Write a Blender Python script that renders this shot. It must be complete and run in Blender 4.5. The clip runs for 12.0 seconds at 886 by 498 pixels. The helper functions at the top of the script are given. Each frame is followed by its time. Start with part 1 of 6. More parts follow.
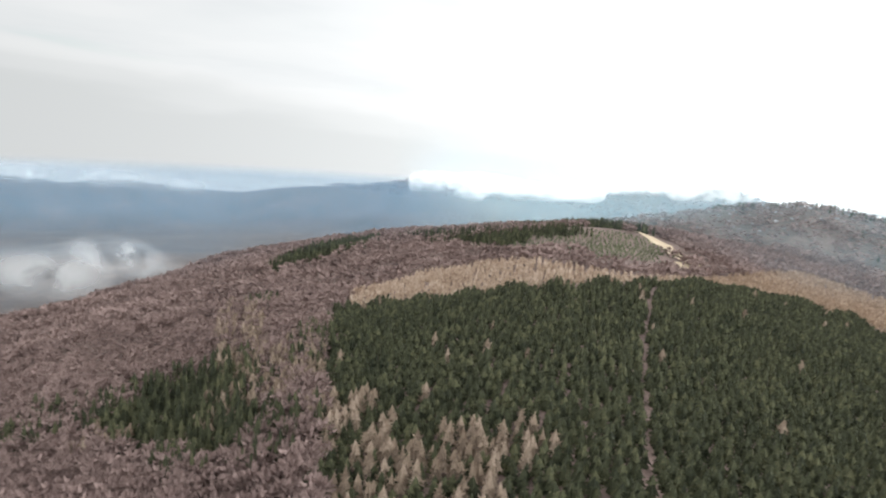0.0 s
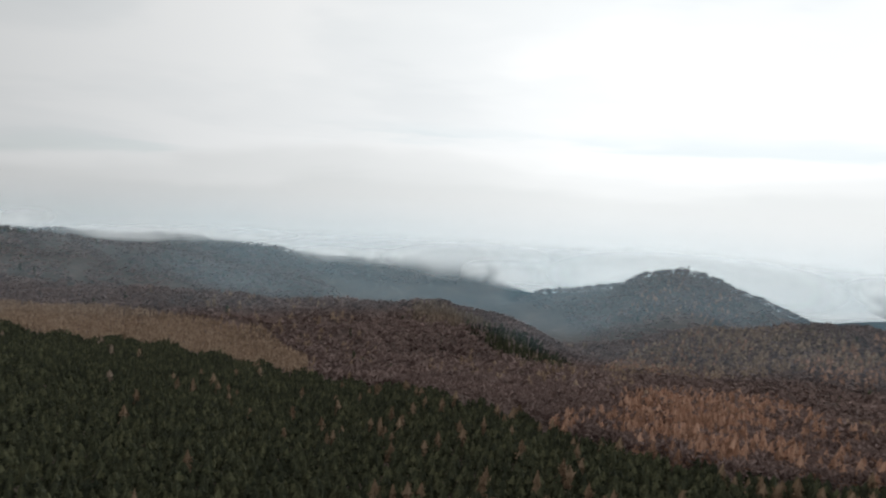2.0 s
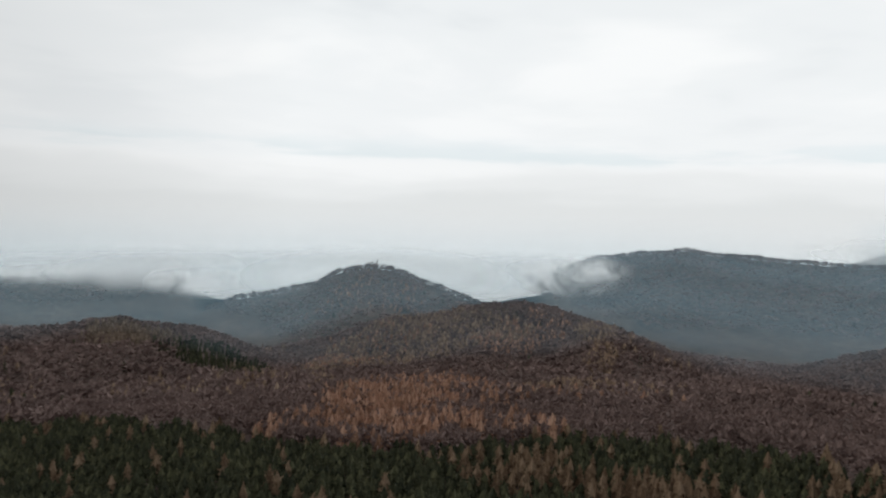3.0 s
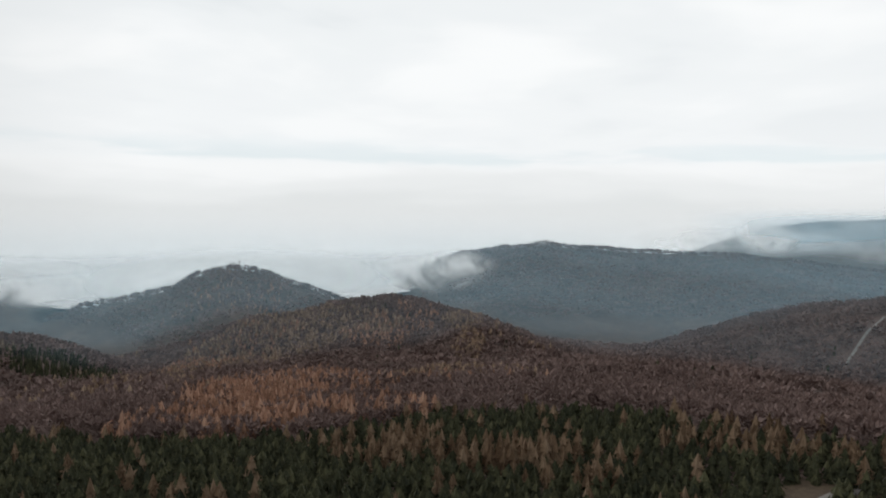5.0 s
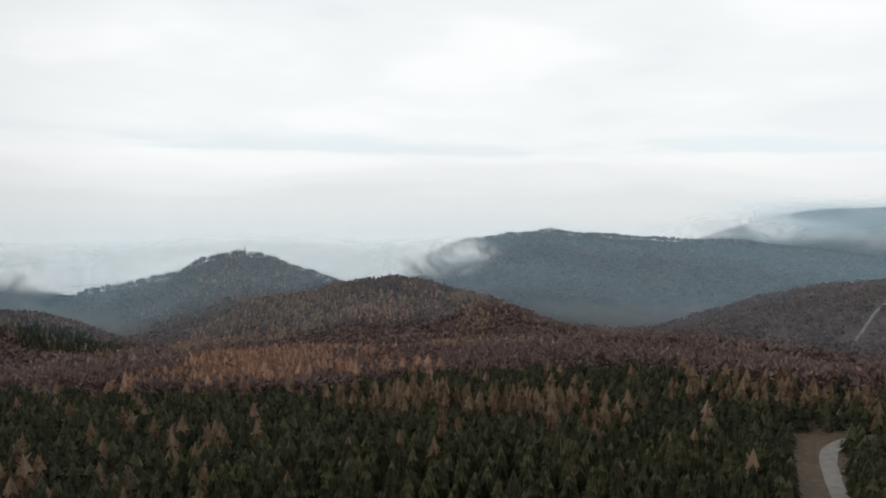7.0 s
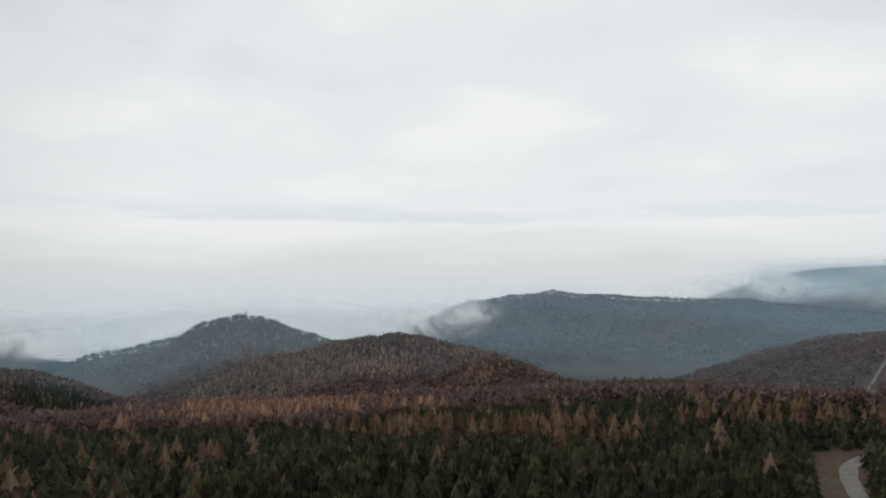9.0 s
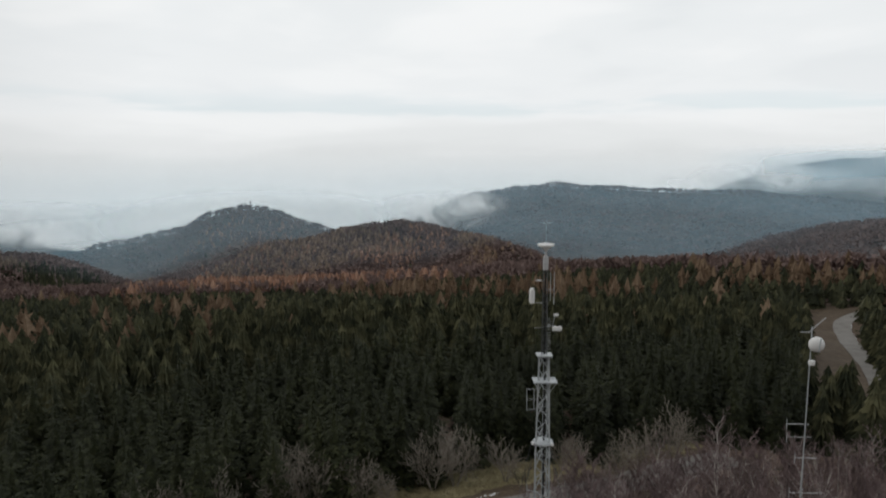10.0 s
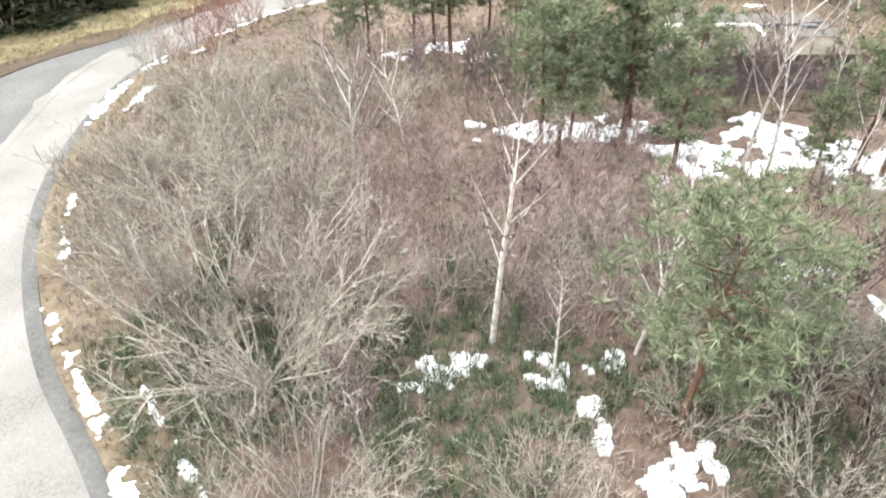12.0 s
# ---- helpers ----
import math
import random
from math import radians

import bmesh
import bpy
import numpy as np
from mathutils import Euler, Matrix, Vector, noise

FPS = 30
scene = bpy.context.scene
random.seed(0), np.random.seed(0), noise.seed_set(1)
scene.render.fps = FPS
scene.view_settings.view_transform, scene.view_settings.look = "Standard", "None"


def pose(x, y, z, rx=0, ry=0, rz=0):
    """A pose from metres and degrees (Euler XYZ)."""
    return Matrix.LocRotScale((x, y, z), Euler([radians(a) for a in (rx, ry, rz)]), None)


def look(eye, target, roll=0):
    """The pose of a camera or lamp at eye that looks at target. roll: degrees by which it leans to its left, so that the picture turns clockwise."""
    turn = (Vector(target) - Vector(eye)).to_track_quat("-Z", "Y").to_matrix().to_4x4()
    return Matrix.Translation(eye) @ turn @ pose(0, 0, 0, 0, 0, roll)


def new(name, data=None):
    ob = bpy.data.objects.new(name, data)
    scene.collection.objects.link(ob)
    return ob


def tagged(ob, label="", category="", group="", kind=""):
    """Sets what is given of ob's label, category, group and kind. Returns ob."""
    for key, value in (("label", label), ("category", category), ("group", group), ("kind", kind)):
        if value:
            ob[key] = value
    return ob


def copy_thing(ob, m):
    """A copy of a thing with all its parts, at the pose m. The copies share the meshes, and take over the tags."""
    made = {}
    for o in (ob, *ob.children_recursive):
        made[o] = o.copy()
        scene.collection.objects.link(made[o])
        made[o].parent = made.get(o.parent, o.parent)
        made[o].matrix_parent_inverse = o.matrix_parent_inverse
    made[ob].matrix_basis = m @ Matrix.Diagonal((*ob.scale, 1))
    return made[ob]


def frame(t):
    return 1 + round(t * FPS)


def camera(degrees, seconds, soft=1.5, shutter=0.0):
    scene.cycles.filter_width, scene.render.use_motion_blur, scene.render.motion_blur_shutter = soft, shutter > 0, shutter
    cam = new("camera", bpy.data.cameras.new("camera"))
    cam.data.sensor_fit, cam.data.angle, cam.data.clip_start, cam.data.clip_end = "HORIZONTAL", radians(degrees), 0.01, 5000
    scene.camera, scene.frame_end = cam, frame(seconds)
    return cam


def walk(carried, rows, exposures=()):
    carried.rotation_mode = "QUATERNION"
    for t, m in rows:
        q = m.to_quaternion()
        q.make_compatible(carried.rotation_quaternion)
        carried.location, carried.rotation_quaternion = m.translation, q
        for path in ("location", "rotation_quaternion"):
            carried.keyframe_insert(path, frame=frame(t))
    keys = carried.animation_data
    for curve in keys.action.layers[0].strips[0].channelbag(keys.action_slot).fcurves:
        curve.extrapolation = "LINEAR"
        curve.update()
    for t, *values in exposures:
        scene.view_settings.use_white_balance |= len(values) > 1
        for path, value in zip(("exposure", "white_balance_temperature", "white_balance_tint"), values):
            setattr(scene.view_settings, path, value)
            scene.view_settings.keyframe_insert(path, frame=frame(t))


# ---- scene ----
# ---------------------------------------------------------------- camera
cam = camera(66.27, 12.0, soft=1.9, shutter=0.12)
PATH = [
    (0, (-0.519, 4.540, 89.913), (-2.4448, 4.1559, 89.5317), 4.43),
    (0.5, (-0.514, 4.378, 87.938), (-2.4806, 4.5420, 87.6106), 5.00),
    (1, (-0.518, 4.142, 85.844), (-2.3687, 4.8505, 85.5752), 4.89),
    (1.5, (-0.523, 3.888, 83.988), (-2.1037, 5.0951, 83.7740), 4.30),
    (2, (-0.524, 3.671, 82.724), (-1.7020, 5.2790, 82.5545), 3.39),
    (2.5, (-0.515, 3.547, 82.562), (-1.2851, 5.3870, 82.4195), 2.50),
    (3, (-0.490, 3.569, 82.874), (-0.8595, 5.5308, 82.7458), 1.59),
    (3.5, (-0.442, 3.795, 82.310), (-0.3991, 5.7914, 82.1944), 0.74),
    (3.7, (-0.41, 3.95, 81.70), (-0.3542, 5.9459, 81.5822), 0.70),
    (5.3, (-0.05, 6.40, 70.90), (-0.0367, 8.3965, 70.7781), 0.63),
    (5.5, (-0.016, 6.729, 69.495), (-0.0029, 8.7254, 69.3705), 0.62),
    (6, (0.096, 7.543, 65.847), (0.1055, 9.5386, 65.7121), 0.70),
    (6.5, (0.188, 8.195, 62.147), (0.1930, 10.1898, 62.0036), 0.66),
    (6.7, (0.22, 8.40, 60.70), (0.2240, 10.3946, 60.5535), 0.64),
    (8.3, (0.41, 9.52, 49.60), (0.4072, 11.5200, 49.6084), 0.15),
    (8.5, (0.418, 9.641, 48.096), (0.4146, 11.6407, 48.1473), 0.12),
    (9, (0.453, 9.928, 43.739), (0.4501, 11.9278, 43.7908), -0.14),
    (9.5, (0.482, 10.256, 39.089), (0.4730, 12.2560, 39.1140), -0.16),
    (10, (0.500, 10.621, 34.096), (0.4850, 12.6039, 33.8365), -0.16),
    (10.5, (0.507, 10.993, 29.059), (0.4896, 12.9163, 28.5107), -0.12),
    (11, (0.508, 11.370, 24.299), (0.4846, 13.1886, 23.4682), -0.37),
    (11.5, (0.507, 11.747, 19.707), (0.4724, 13.4215, 18.6143), -1.33),
    (12, (0.510, 12.123, 15.242), (0.4632, 13.7147, 14.0330), -1.77),
]
EXPOSURES = [(0, 1.6), (0.5, 1.35), (1.0, 0.95), (1.5, 0.45), (2.0, 0.1), (2.5, -0.1), (5.5, -0.08), (7.8, -0.04), (8.5, -0.03), (9.0, -0.23), (9.7, -0.3), (10.0, -0.17), (10.5, 0.42), (11.0, 1.68), (11.5, 2.1), (12.0, 2.55)]
walk(cam, [(t, look(eye, target, roll)) for t, eye, target, roll in PATH], EXPOSURES)

# ---------------------------------------------------------------- light
SUN_AZ, SUN_EL = 250.0, 38.0
sun = new("sun", bpy.data.lights.new("sun", "SUN"))
sun.data.energy, sun.data.angle, sun.data.color = 0.7, radians(25), (1.0, 0.96, 0.9)
sun.matrix_world = look((0, 0, 0), (-math.sin(radians(SUN_AZ)) * math.cos(radians(SUN_EL)), -math.cos(radians(SUN_AZ)) * math.cos(radians(SUN_EL)), -math.sin(radians(SUN_EL))))

world = bpy.data.worlds.new("overcast_sky")
scene.world = world
world.use_nodes = True
scene.cycles.transparent_max_bounces = 20


class Nodes:
    """Small helper that adds nodes to a tree and wires them."""

    def __init__(self, tree):
        self.tree = tree
        tree.nodes.clear()

    def add(self, kind, inputs=(), **props):
        n = self.tree.nodes.new(kind)
        for key, value in props.items():
            setattr(n, key, value)
        for key, value in dict(inputs).items():
            if isinstance(value, bpy.types.NodeSocket):
                self.tree.links.new(value, n.inputs[key])
            else:
                n.inputs[key].default_value = value
        return n

    def math(self, op, a, b=0.0, clamp=False):
        return self.add("ShaderNodeMath", {0: a, 1: b}, operation=op, use_clamp=clamp).outputs[0]

    def ramp(self, fac, stops, smooth=True):
        n = self.add("ShaderNodeValToRGB", {0: fac})
        r = n.color_ramp
        r.interpolation = "EASE" if smooth else "LINEAR"
        while len(r.elements) < len(stops):
            r.elements.new(0.5)
        for e, (pos, col) in zip(r.elements, stops):
            e.position, e.color = pos, (*col, 1) if len(col) == 3 else col
        return n.outputs[0]

    def noise(self, vec, scale, detail=4, rough=0.55, dist=0.0):
        return self.add("ShaderNodeTexNoise", {"Vector": vec, "Scale": scale, "Detail": detail, "Roughness": rough, "Distortion": dist}).outputs[0]

    def mix(self, fac, a, b, blend="MIX"):
        n = self.add("ShaderNodeMix", {0: fac, 6: a, 7: b}, data_type="RGBA", blend_type=blend)
        return n.outputs[2]


def grey(v):
    return (v, v, v, 1)


w = Nodes(world.node_tree)
way = w.add("ShaderNodeTexCoord").outputs["Generated"]
xyz = w.add("ShaderNodeSeparateXYZ", {0: way})
up = xyz.outputs[2]
low = w.math("ADD", w.math("MAXIMUM", up, 0.0), 0.11)
flat = w.add("ShaderNodeCombineXYZ", {0: w.math("DIVIDE", xyz.outputs[0], low), 1: w.math("DIVIDE", xyz.outputs[1], low), 2: 0.0}).outputs[0]
heavy = w.noise(flat, 0.42, 4, 0.5, 0.35)
fine = w.noise(flat, 0.9, 4, 0.5, 0.3)
tone = w.ramp(w.math("ADD", w.math("MULTIPLY", heavy, 0.6), w.math("MULTIPLY", fine, 0.4)),
              [(0.38, (0.735, 0.775, 0.80)), (0.48, (0.85, 0.88, 0.895)), (0.58, (0.95, 0.965, 0.97))])
# a long thin gap of blue between the bank and the cloud deck, lower towards the west
level = w.math("ADD", up, w.math("MULTIPLY", w.math("MAXIMUM", w.math("SUBTRACT", w.math("MULTIPLY", xyz.outputs[0], -1.0), 0.7), 0.0), 0.2))
streak = w.noise(w.add("ShaderNodeMapping", {0: way, 3: (2.6, 2.6, 20)}).outputs[0], 1.3, 4, 0.5, 0.15)
wavy = w.math("ADD", level, w.math("MULTIPLY", w.math("SUBTRACT", w.noise(w.add("ShaderNodeMapping", {0: way, 3: (6, 6, 20)}).outputs[0], 1.5, 3, 0.5), 0.5), 0.022))
strip = w.ramp(wavy, [(0.060, grey(0)), (0.067, grey(1)), (0.074, grey(0.8)), (0.105, grey(0))])
band = w.math("MULTIPLY", strip, w.ramp(streak, [(0.46, grey(0)), (0.60, grey(1))]))
blue = w.add("ShaderNodeTexSky", sky_type="NISHITA", sun_disc=False, sun_elevation=radians(SUN_EL), sun_rotation=radians(SUN_AZ)).outputs[0]
blue = w.mix(0.75, w.mix(1.0, blue, grey(0.11), "MULTIPLY"), (0.58, 0.74, 0.81, 1))
cloud = w.mix(w.math("MULTIPLY", band, 0.42), tone, blue)
# the bank of fog that lies on the horizon: bright along its top, greyer below
rolls = w.noise(w.add("ShaderNodeMapping", {0: way, 3: (1.6, 1.6, 9)}).outputs[0], 1.6, 4, 0.5, 0.4)
fogtone = w.ramp(w.math("ADD", wavy, w.math("MULTIPLY", w.math("SUBTRACT", rolls, 0.5), 0.10)), [(0.0, (0.745, 0.768, 0.772)), (0.03, (0.81, 0.83, 0.835)), (0.065, (0.905, 0.92, 0.925))])
cloud = w.mix(w.ramp(up, [(0.05, grey(0.7)), (0.30, grey(0))]), cloud, w.mix(w.math("MULTIPLY", band, 0.35), (0.895, 0.915, 0.925, 1), blue))
sky = w.mix(w.ramp(wavy, [(0.052, grey(0)), (0.072, grey(1))]), fogtone, cloud)
sky = w.mix(w.ramp(up, [(0.10, grey(0)), (0.9, grey(0.35))]), sky, grey(0.75))
# heavier cloud over the west
toward = w.math("ADD", w.math("MULTIPLY", xyz.outputs[0], -0.5), w.math("MULTIPLY", xyz.outputs[1], -0.866))
west = w.ramp(w.math("ADD", w.math("MULTIPLY", toward, 0.5), 0.5), [(0.2, grey(0.95)), (0.52, grey(0.62)), (0.72, grey(0.41)), (1.0, grey(0.25))], False)
sky = w.mix(1.0, sky, west, "MULTIPLY")
out = w.add("ShaderNodeBackground", {0: sky, 1: 1.14}).outputs[0]
w.add("ShaderNodeOutputWorld", {0: out})

# ---------------------------------------------------------------- materials


def material(name, build, **kw):
    m = bpy.data.materials.new(name)
    m.use_nodes = True
    n = Nodes(m.node_tree)
    where = n.add("ShaderNodeNewGeometry").outputs["Position"]
    shader = build(n, where)
    n.add("ShaderNodeOutputMaterial", {0: shader})
    return m


def surface(n, color, rough=0.85, metal=0.0, bump=None, strength=0.4, distance=0.05, spec=0.3):
    ins = {"Base Color": color, "Roughness": rough, "Metallic": metal, "Specular IOR Level": spec}
    if bump is not None:
        ins["Normal"] = n.add("ShaderNodeBump", {"Height": bump, "Strength": strength, "Distance": distance}).outputs[0]
    return n.add("ShaderNodeBsdfPrincipled", ins).outputs[0]


def two_scale(name, dark, mid, light, big, small, rough=0.9, strength=0.4, distance=0.05, island=0.0, bigmix=0.5):
    """A rough natural surface: three tones moved by a large and a small noise, and by the piece."""
    def build(n, where):
        a = n.noise(where, big, 4, 0.55)
        b = n.noise(where, small, 5, 0.6)
        f = n.math("ADD", n.math("MULTIPLY", a, bigmix), n.math("MULTIPLY", b, 1 - bigmix))
        if island:
            r = n.add("ShaderNodeNewGeometry").outputs["Random Per Island"]
            f = n.math("ADD", f, n.math("MULTIPLY", n.math("SUBTRACT", r, 0.5), island))
        col = n.ramp(f, [(0.32, dark), (0.5, mid), (0.68, light)])
        return surface(n, col, rough, bump=b, strength=strength, distance=distance)
    return material(name, build)




def litter_look(n, where):
    """Dead leaves and grass with patches of moss and bare brown earth."""
    a = n.noise(where, 0.12, 4, 0.55)
    b = n.noise(where, 2.6, 6, 0.65)
    c = n.noise(where, 0.35, 5, 0.6, 0.8)
    f = n.math("ADD", n.math("MULTIPLY", a, 0.4), n.math("MULTIPLY", b, 0.6))
    leaf = n.ramp(f, [(0.34, (0.06, 0.042, 0.032)), (0.5, (0.175, 0.125, 0.10)), (0.66, (0.29, 0.222, 0.182))])
    moss = n.ramp(b, [(0.35, (0.04, 0.05, 0.022)), (0.65, (0.12, 0.13, 0.06))])
    col = n.mix(n.ramp(c, [(0.54, grey(0)), (0.66, grey(0.75))]), leaf, moss)
    return surface(n, col, 0.92, bump=b, strength=0.7, distance=0.15)


M_LITTER = material("leaf_litter", litter_look)
M_GRASS = two_scale("dry_grass", (0.09, 0.077, 0.042), (0.25, 0.213, 0.118), (0.44, 0.385, 0.24), 0.5, 5.0, strength=0.8, distance=0.1)
M_LAWN = two_scale("tawny_lawn", (0.085, 0.066, 0.045), (0.168, 0.132, 0.09), (0.275, 0.222, 0.155), 0.25, 4.0, strength=0.8, distance=0.08)
M_SPRUCE = two_scale("spruce_needles", (0.017, 0.021, 0.011), (0.041, 0.045, 0.023), (0.090, 0.091, 0.047), 0.09, 1.3, island=0.25, strength=0.5, distance=0.2)
# spruce needles darkened for the front row: its shade is in the colour
M_SHADESPRUCE = two_scale("shade_spruce_needles", (0.010, 0.013, 0.006), (0.025, 0.030, 0.013), (0.056, 0.062, 0.026), 0.09, 1.3, island=0.25, strength=0.5, distance=0.2)
# spruce needles lightened for the rows behind: lit tops put into the colour
M_LITSPRUCE = two_scale("lit_spruce_needles", (0.023, 0.028, 0.015), (0.060, 0.063, 0.033), (0.128, 0.125, 0.066), 0.09, 1.3, island=0.3, strength=0.5, distance=0.2)
M_LARCH = two_scale("larch_needles", (0.125, 0.092, 0.068), (0.215, 0.162, 0.12), (0.315, 0.245, 0.19), 0.07, 1.5, island=0.3)
M_STRAW = two_scale("straw_larch", (0.25, 0.175, 0.125), (0.37, 0.28, 0.21), (0.49, 0.39, 0.31), 0.06, 1.2, island=0.3)
M_FAWN = two_scale("fawn_larch", (0.2, 0.138, 0.095), (0.31, 0.222, 0.158), (0.42, 0.32, 0.24), 0.06, 1.2, island=0.3)
M_GROVE = two_scale("birch_twigs", (0.10, 0.07, 0.069), (0.20, 0.148, 0.146), (0.32, 0.25, 0.247), 0.4, 3.0, island=0.3)
M_RUST = two_scale("rust_larch_needles", (0.22, 0.125, 0.084), (0.37, 0.217, 0.15), (0.51, 0.325, 0.237), 0.05, 1.5, island=0.3)
M_BARE = two_scale("bare_beech_twigs", (0.108, 0.076, 0.069), (0.188, 0.133, 0.121), (0.27, 0.197, 0.178), 0.02, 0.9, island=0.15)
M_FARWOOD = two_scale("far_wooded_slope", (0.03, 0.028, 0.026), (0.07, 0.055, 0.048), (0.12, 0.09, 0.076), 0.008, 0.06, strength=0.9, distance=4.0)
M_FLOOR = two_scale("beech_wood_floor", (0.068, 0.047, 0.041), (0.115, 0.08, 0.07), (0.17, 0.122, 0.106), 0.02, 0.5, strength=0.8, distance=1.0)
M_YOUNG = two_scale("young_needles", (0.05, 0.06, 0.035), (0.10, 0.115, 0.065), (0.16, 0.165, 0.10), 0.03, 1.0, island=0.25)
M_SAND = two_scale("sandy_ground", (0.22, 0.17, 0.11), (0.36, 0.29, 0.20), (0.48, 0.41, 0.30), 0.08, 0.9)
M_BARK = two_scale("conifer_bark", (0.03, 0.022, 0.017), (0.075, 0.05, 0.035), (0.14, 0.09, 0.06), 1.2, 9.0, strength=0.7, distance=0.03)
M_TWIG = two_scale("bare_twigs", (0.155, 0.14, 0.115), (0.325, 0.297, 0.25), (0.49, 0.455, 0.395), 0.5, 4.0, island=0.2)
M_GREYTWIG = two_scale("grey_twigs", (0.125, 0.109, 0.09), (0.265, 0.234, 0.196), (0.41, 0.37, 0.32), 0.5, 4.0, island=0.2)
M_REDTWIG = two_scale("red_twigs", (0.14, 0.065, 0.058), (0.25, 0.125, 0.11), (0.36, 0.2, 0.175), 0.5, 4.0, island=0.2)
M_BIRCH = two_scale("birch_bark", (0.12, 0.108, 0.098), (0.5, 0.468, 0.43), (0.74, 0.71, 0.67), 2.5, 7.0, bigmix=0.35)
M_PINKTWIG = two_scale("pink_birch_twigs", (0.17, 0.125, 0.115), (0.32, 0.245, 0.228), (0.47, 0.385, 0.365), 0.4, 3.0, island=0.3)
M_SLIM = two_scale("young_birch_bark", (0.07, 0.055, 0.05), (0.15, 0.12, 0.11), (0.29, 0.25, 0.23), 1.5, 6.0)
M_PINE = two_scale("pine_needles", (0.062, 0.082, 0.048), (0.152, 0.184, 0.106), (0.27, 0.302, 0.19), 0.5, 3.0, island=0.3)
M_MOSS = two_scale("undergrowth", (0.045, 0.068, 0.036), (0.095, 0.128, 0.07), (0.17, 0.205, 0.125), 0.4, 4.0, island=0.2)
M_SNOW = two_scale("old_snow", (0.66, 0.69, 0.73), (0.80, 0.82, 0.85), (0.90, 0.91, 0.92), 0.9, 6.0, rough=0.6, strength=0.5, distance=0.06)
M_ASPHALT = two_scale("worn_asphalt", (0.085, 0.085, 0.082), (0.135, 0.134, 0.129), (0.195, 0.192, 0.184), 0.22, 9.0, strength=0.3, distance=0.01)
M_GRAVEL = two_scale("pale_gravel", (0.15, 0.141, 0.129), (0.225, 0.213, 0.198), (0.30, 0.286, 0.27), 0.3, 11.0, strength=0.5, distance=0.02)
M_SOIL = two_scale("bare_soil", (0.05, 0.037, 0.026), (0.098, 0.072, 0.05), (0.16, 0.122, 0.085), 0.5, 6.0)
M_CONCRETE = two_scale("weathered_concrete", (0.14, 0.14, 0.13), (0.25, 0.24, 0.23), (0.36, 0.35, 0.33), 0.5, 7.0, strength=0.3, distance=0.01)
M_GUTTER = two_scale("damp_concrete", (0.07, 0.07, 0.068), (0.12, 0.119, 0.115), (0.18, 0.177, 0.17), 0.5, 7.0, strength=0.3, distance=0.01)
M_TAWNY = two_scale("tawny_larch_needles", (0.11, 0.071, 0.043), (0.18, 0.121, 0.077), (0.26, 0.186, 0.125), 0.07, 1.5, island=0.3)
# brown twigs toned darker still: shade of the undergrowth is in the colour
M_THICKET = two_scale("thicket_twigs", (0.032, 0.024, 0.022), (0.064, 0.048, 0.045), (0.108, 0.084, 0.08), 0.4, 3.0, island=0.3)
M_DEADGRASS = two_scale("dead_grass", (0.17, 0.13, 0.112), (0.30, 0.24, 0.212), (0.43, 0.36, 0.325), 0.3, 4.0, island=0.2)
M_SNOWROCK = two_scale("snowy_rock", (0.12, 0.12, 0.12), (0.26, 0.26, 0.265), (0.5, 0.5, 0.52), 0.05, 0.5)
M_FROST = two_scale("frosted_twigs", (0.22, 0.22, 0.22), (0.36, 0.36, 0.365), (0.52, 0.52, 0.53), 0.05, 0.9)
M_PLASTIC = two_scale("white_housing", (0.66, 0.67, 0.67), (0.78, 0.78, 0.77), (0.84, 0.84, 0.83), 0.8, 5.0, rough=0.45, strength=0.05)


def steel_look(n, where):
    a = n.noise(where, 1.2, 4, 0.6)
    b = n.noise(where, 18.0, 4, 0.6)
    col = n.ramp(n.math("ADD", n.math("MULTIPLY", a, 0.6), n.math("MULTIPLY", b, 0.4)), [(0.35, (0.30, 0.325, 0.34)), (0.5, (0.45, 0.475, 0.49)), (0.66, (0.60, 0.62, 0.63))])
    return surface(n, col, 0.55, 0.35, bump=b, strength=0.1, distance=0.003)


M_STEEL = material("galvanised_steel", steel_look)
M_CABLE = two_scale("black_cable", (0.012, 0.012, 0.013), (0.022, 0.022, 0.024), (0.04, 0.04, 0.042), 1.0, 12.0, rough=0.5)


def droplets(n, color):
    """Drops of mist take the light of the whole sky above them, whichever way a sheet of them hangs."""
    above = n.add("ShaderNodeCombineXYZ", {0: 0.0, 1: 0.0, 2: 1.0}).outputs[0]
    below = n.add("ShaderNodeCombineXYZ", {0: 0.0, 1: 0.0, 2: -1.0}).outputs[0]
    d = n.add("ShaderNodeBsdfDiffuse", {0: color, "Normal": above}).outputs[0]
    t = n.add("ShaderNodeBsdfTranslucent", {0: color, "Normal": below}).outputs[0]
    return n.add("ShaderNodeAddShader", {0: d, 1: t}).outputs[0]


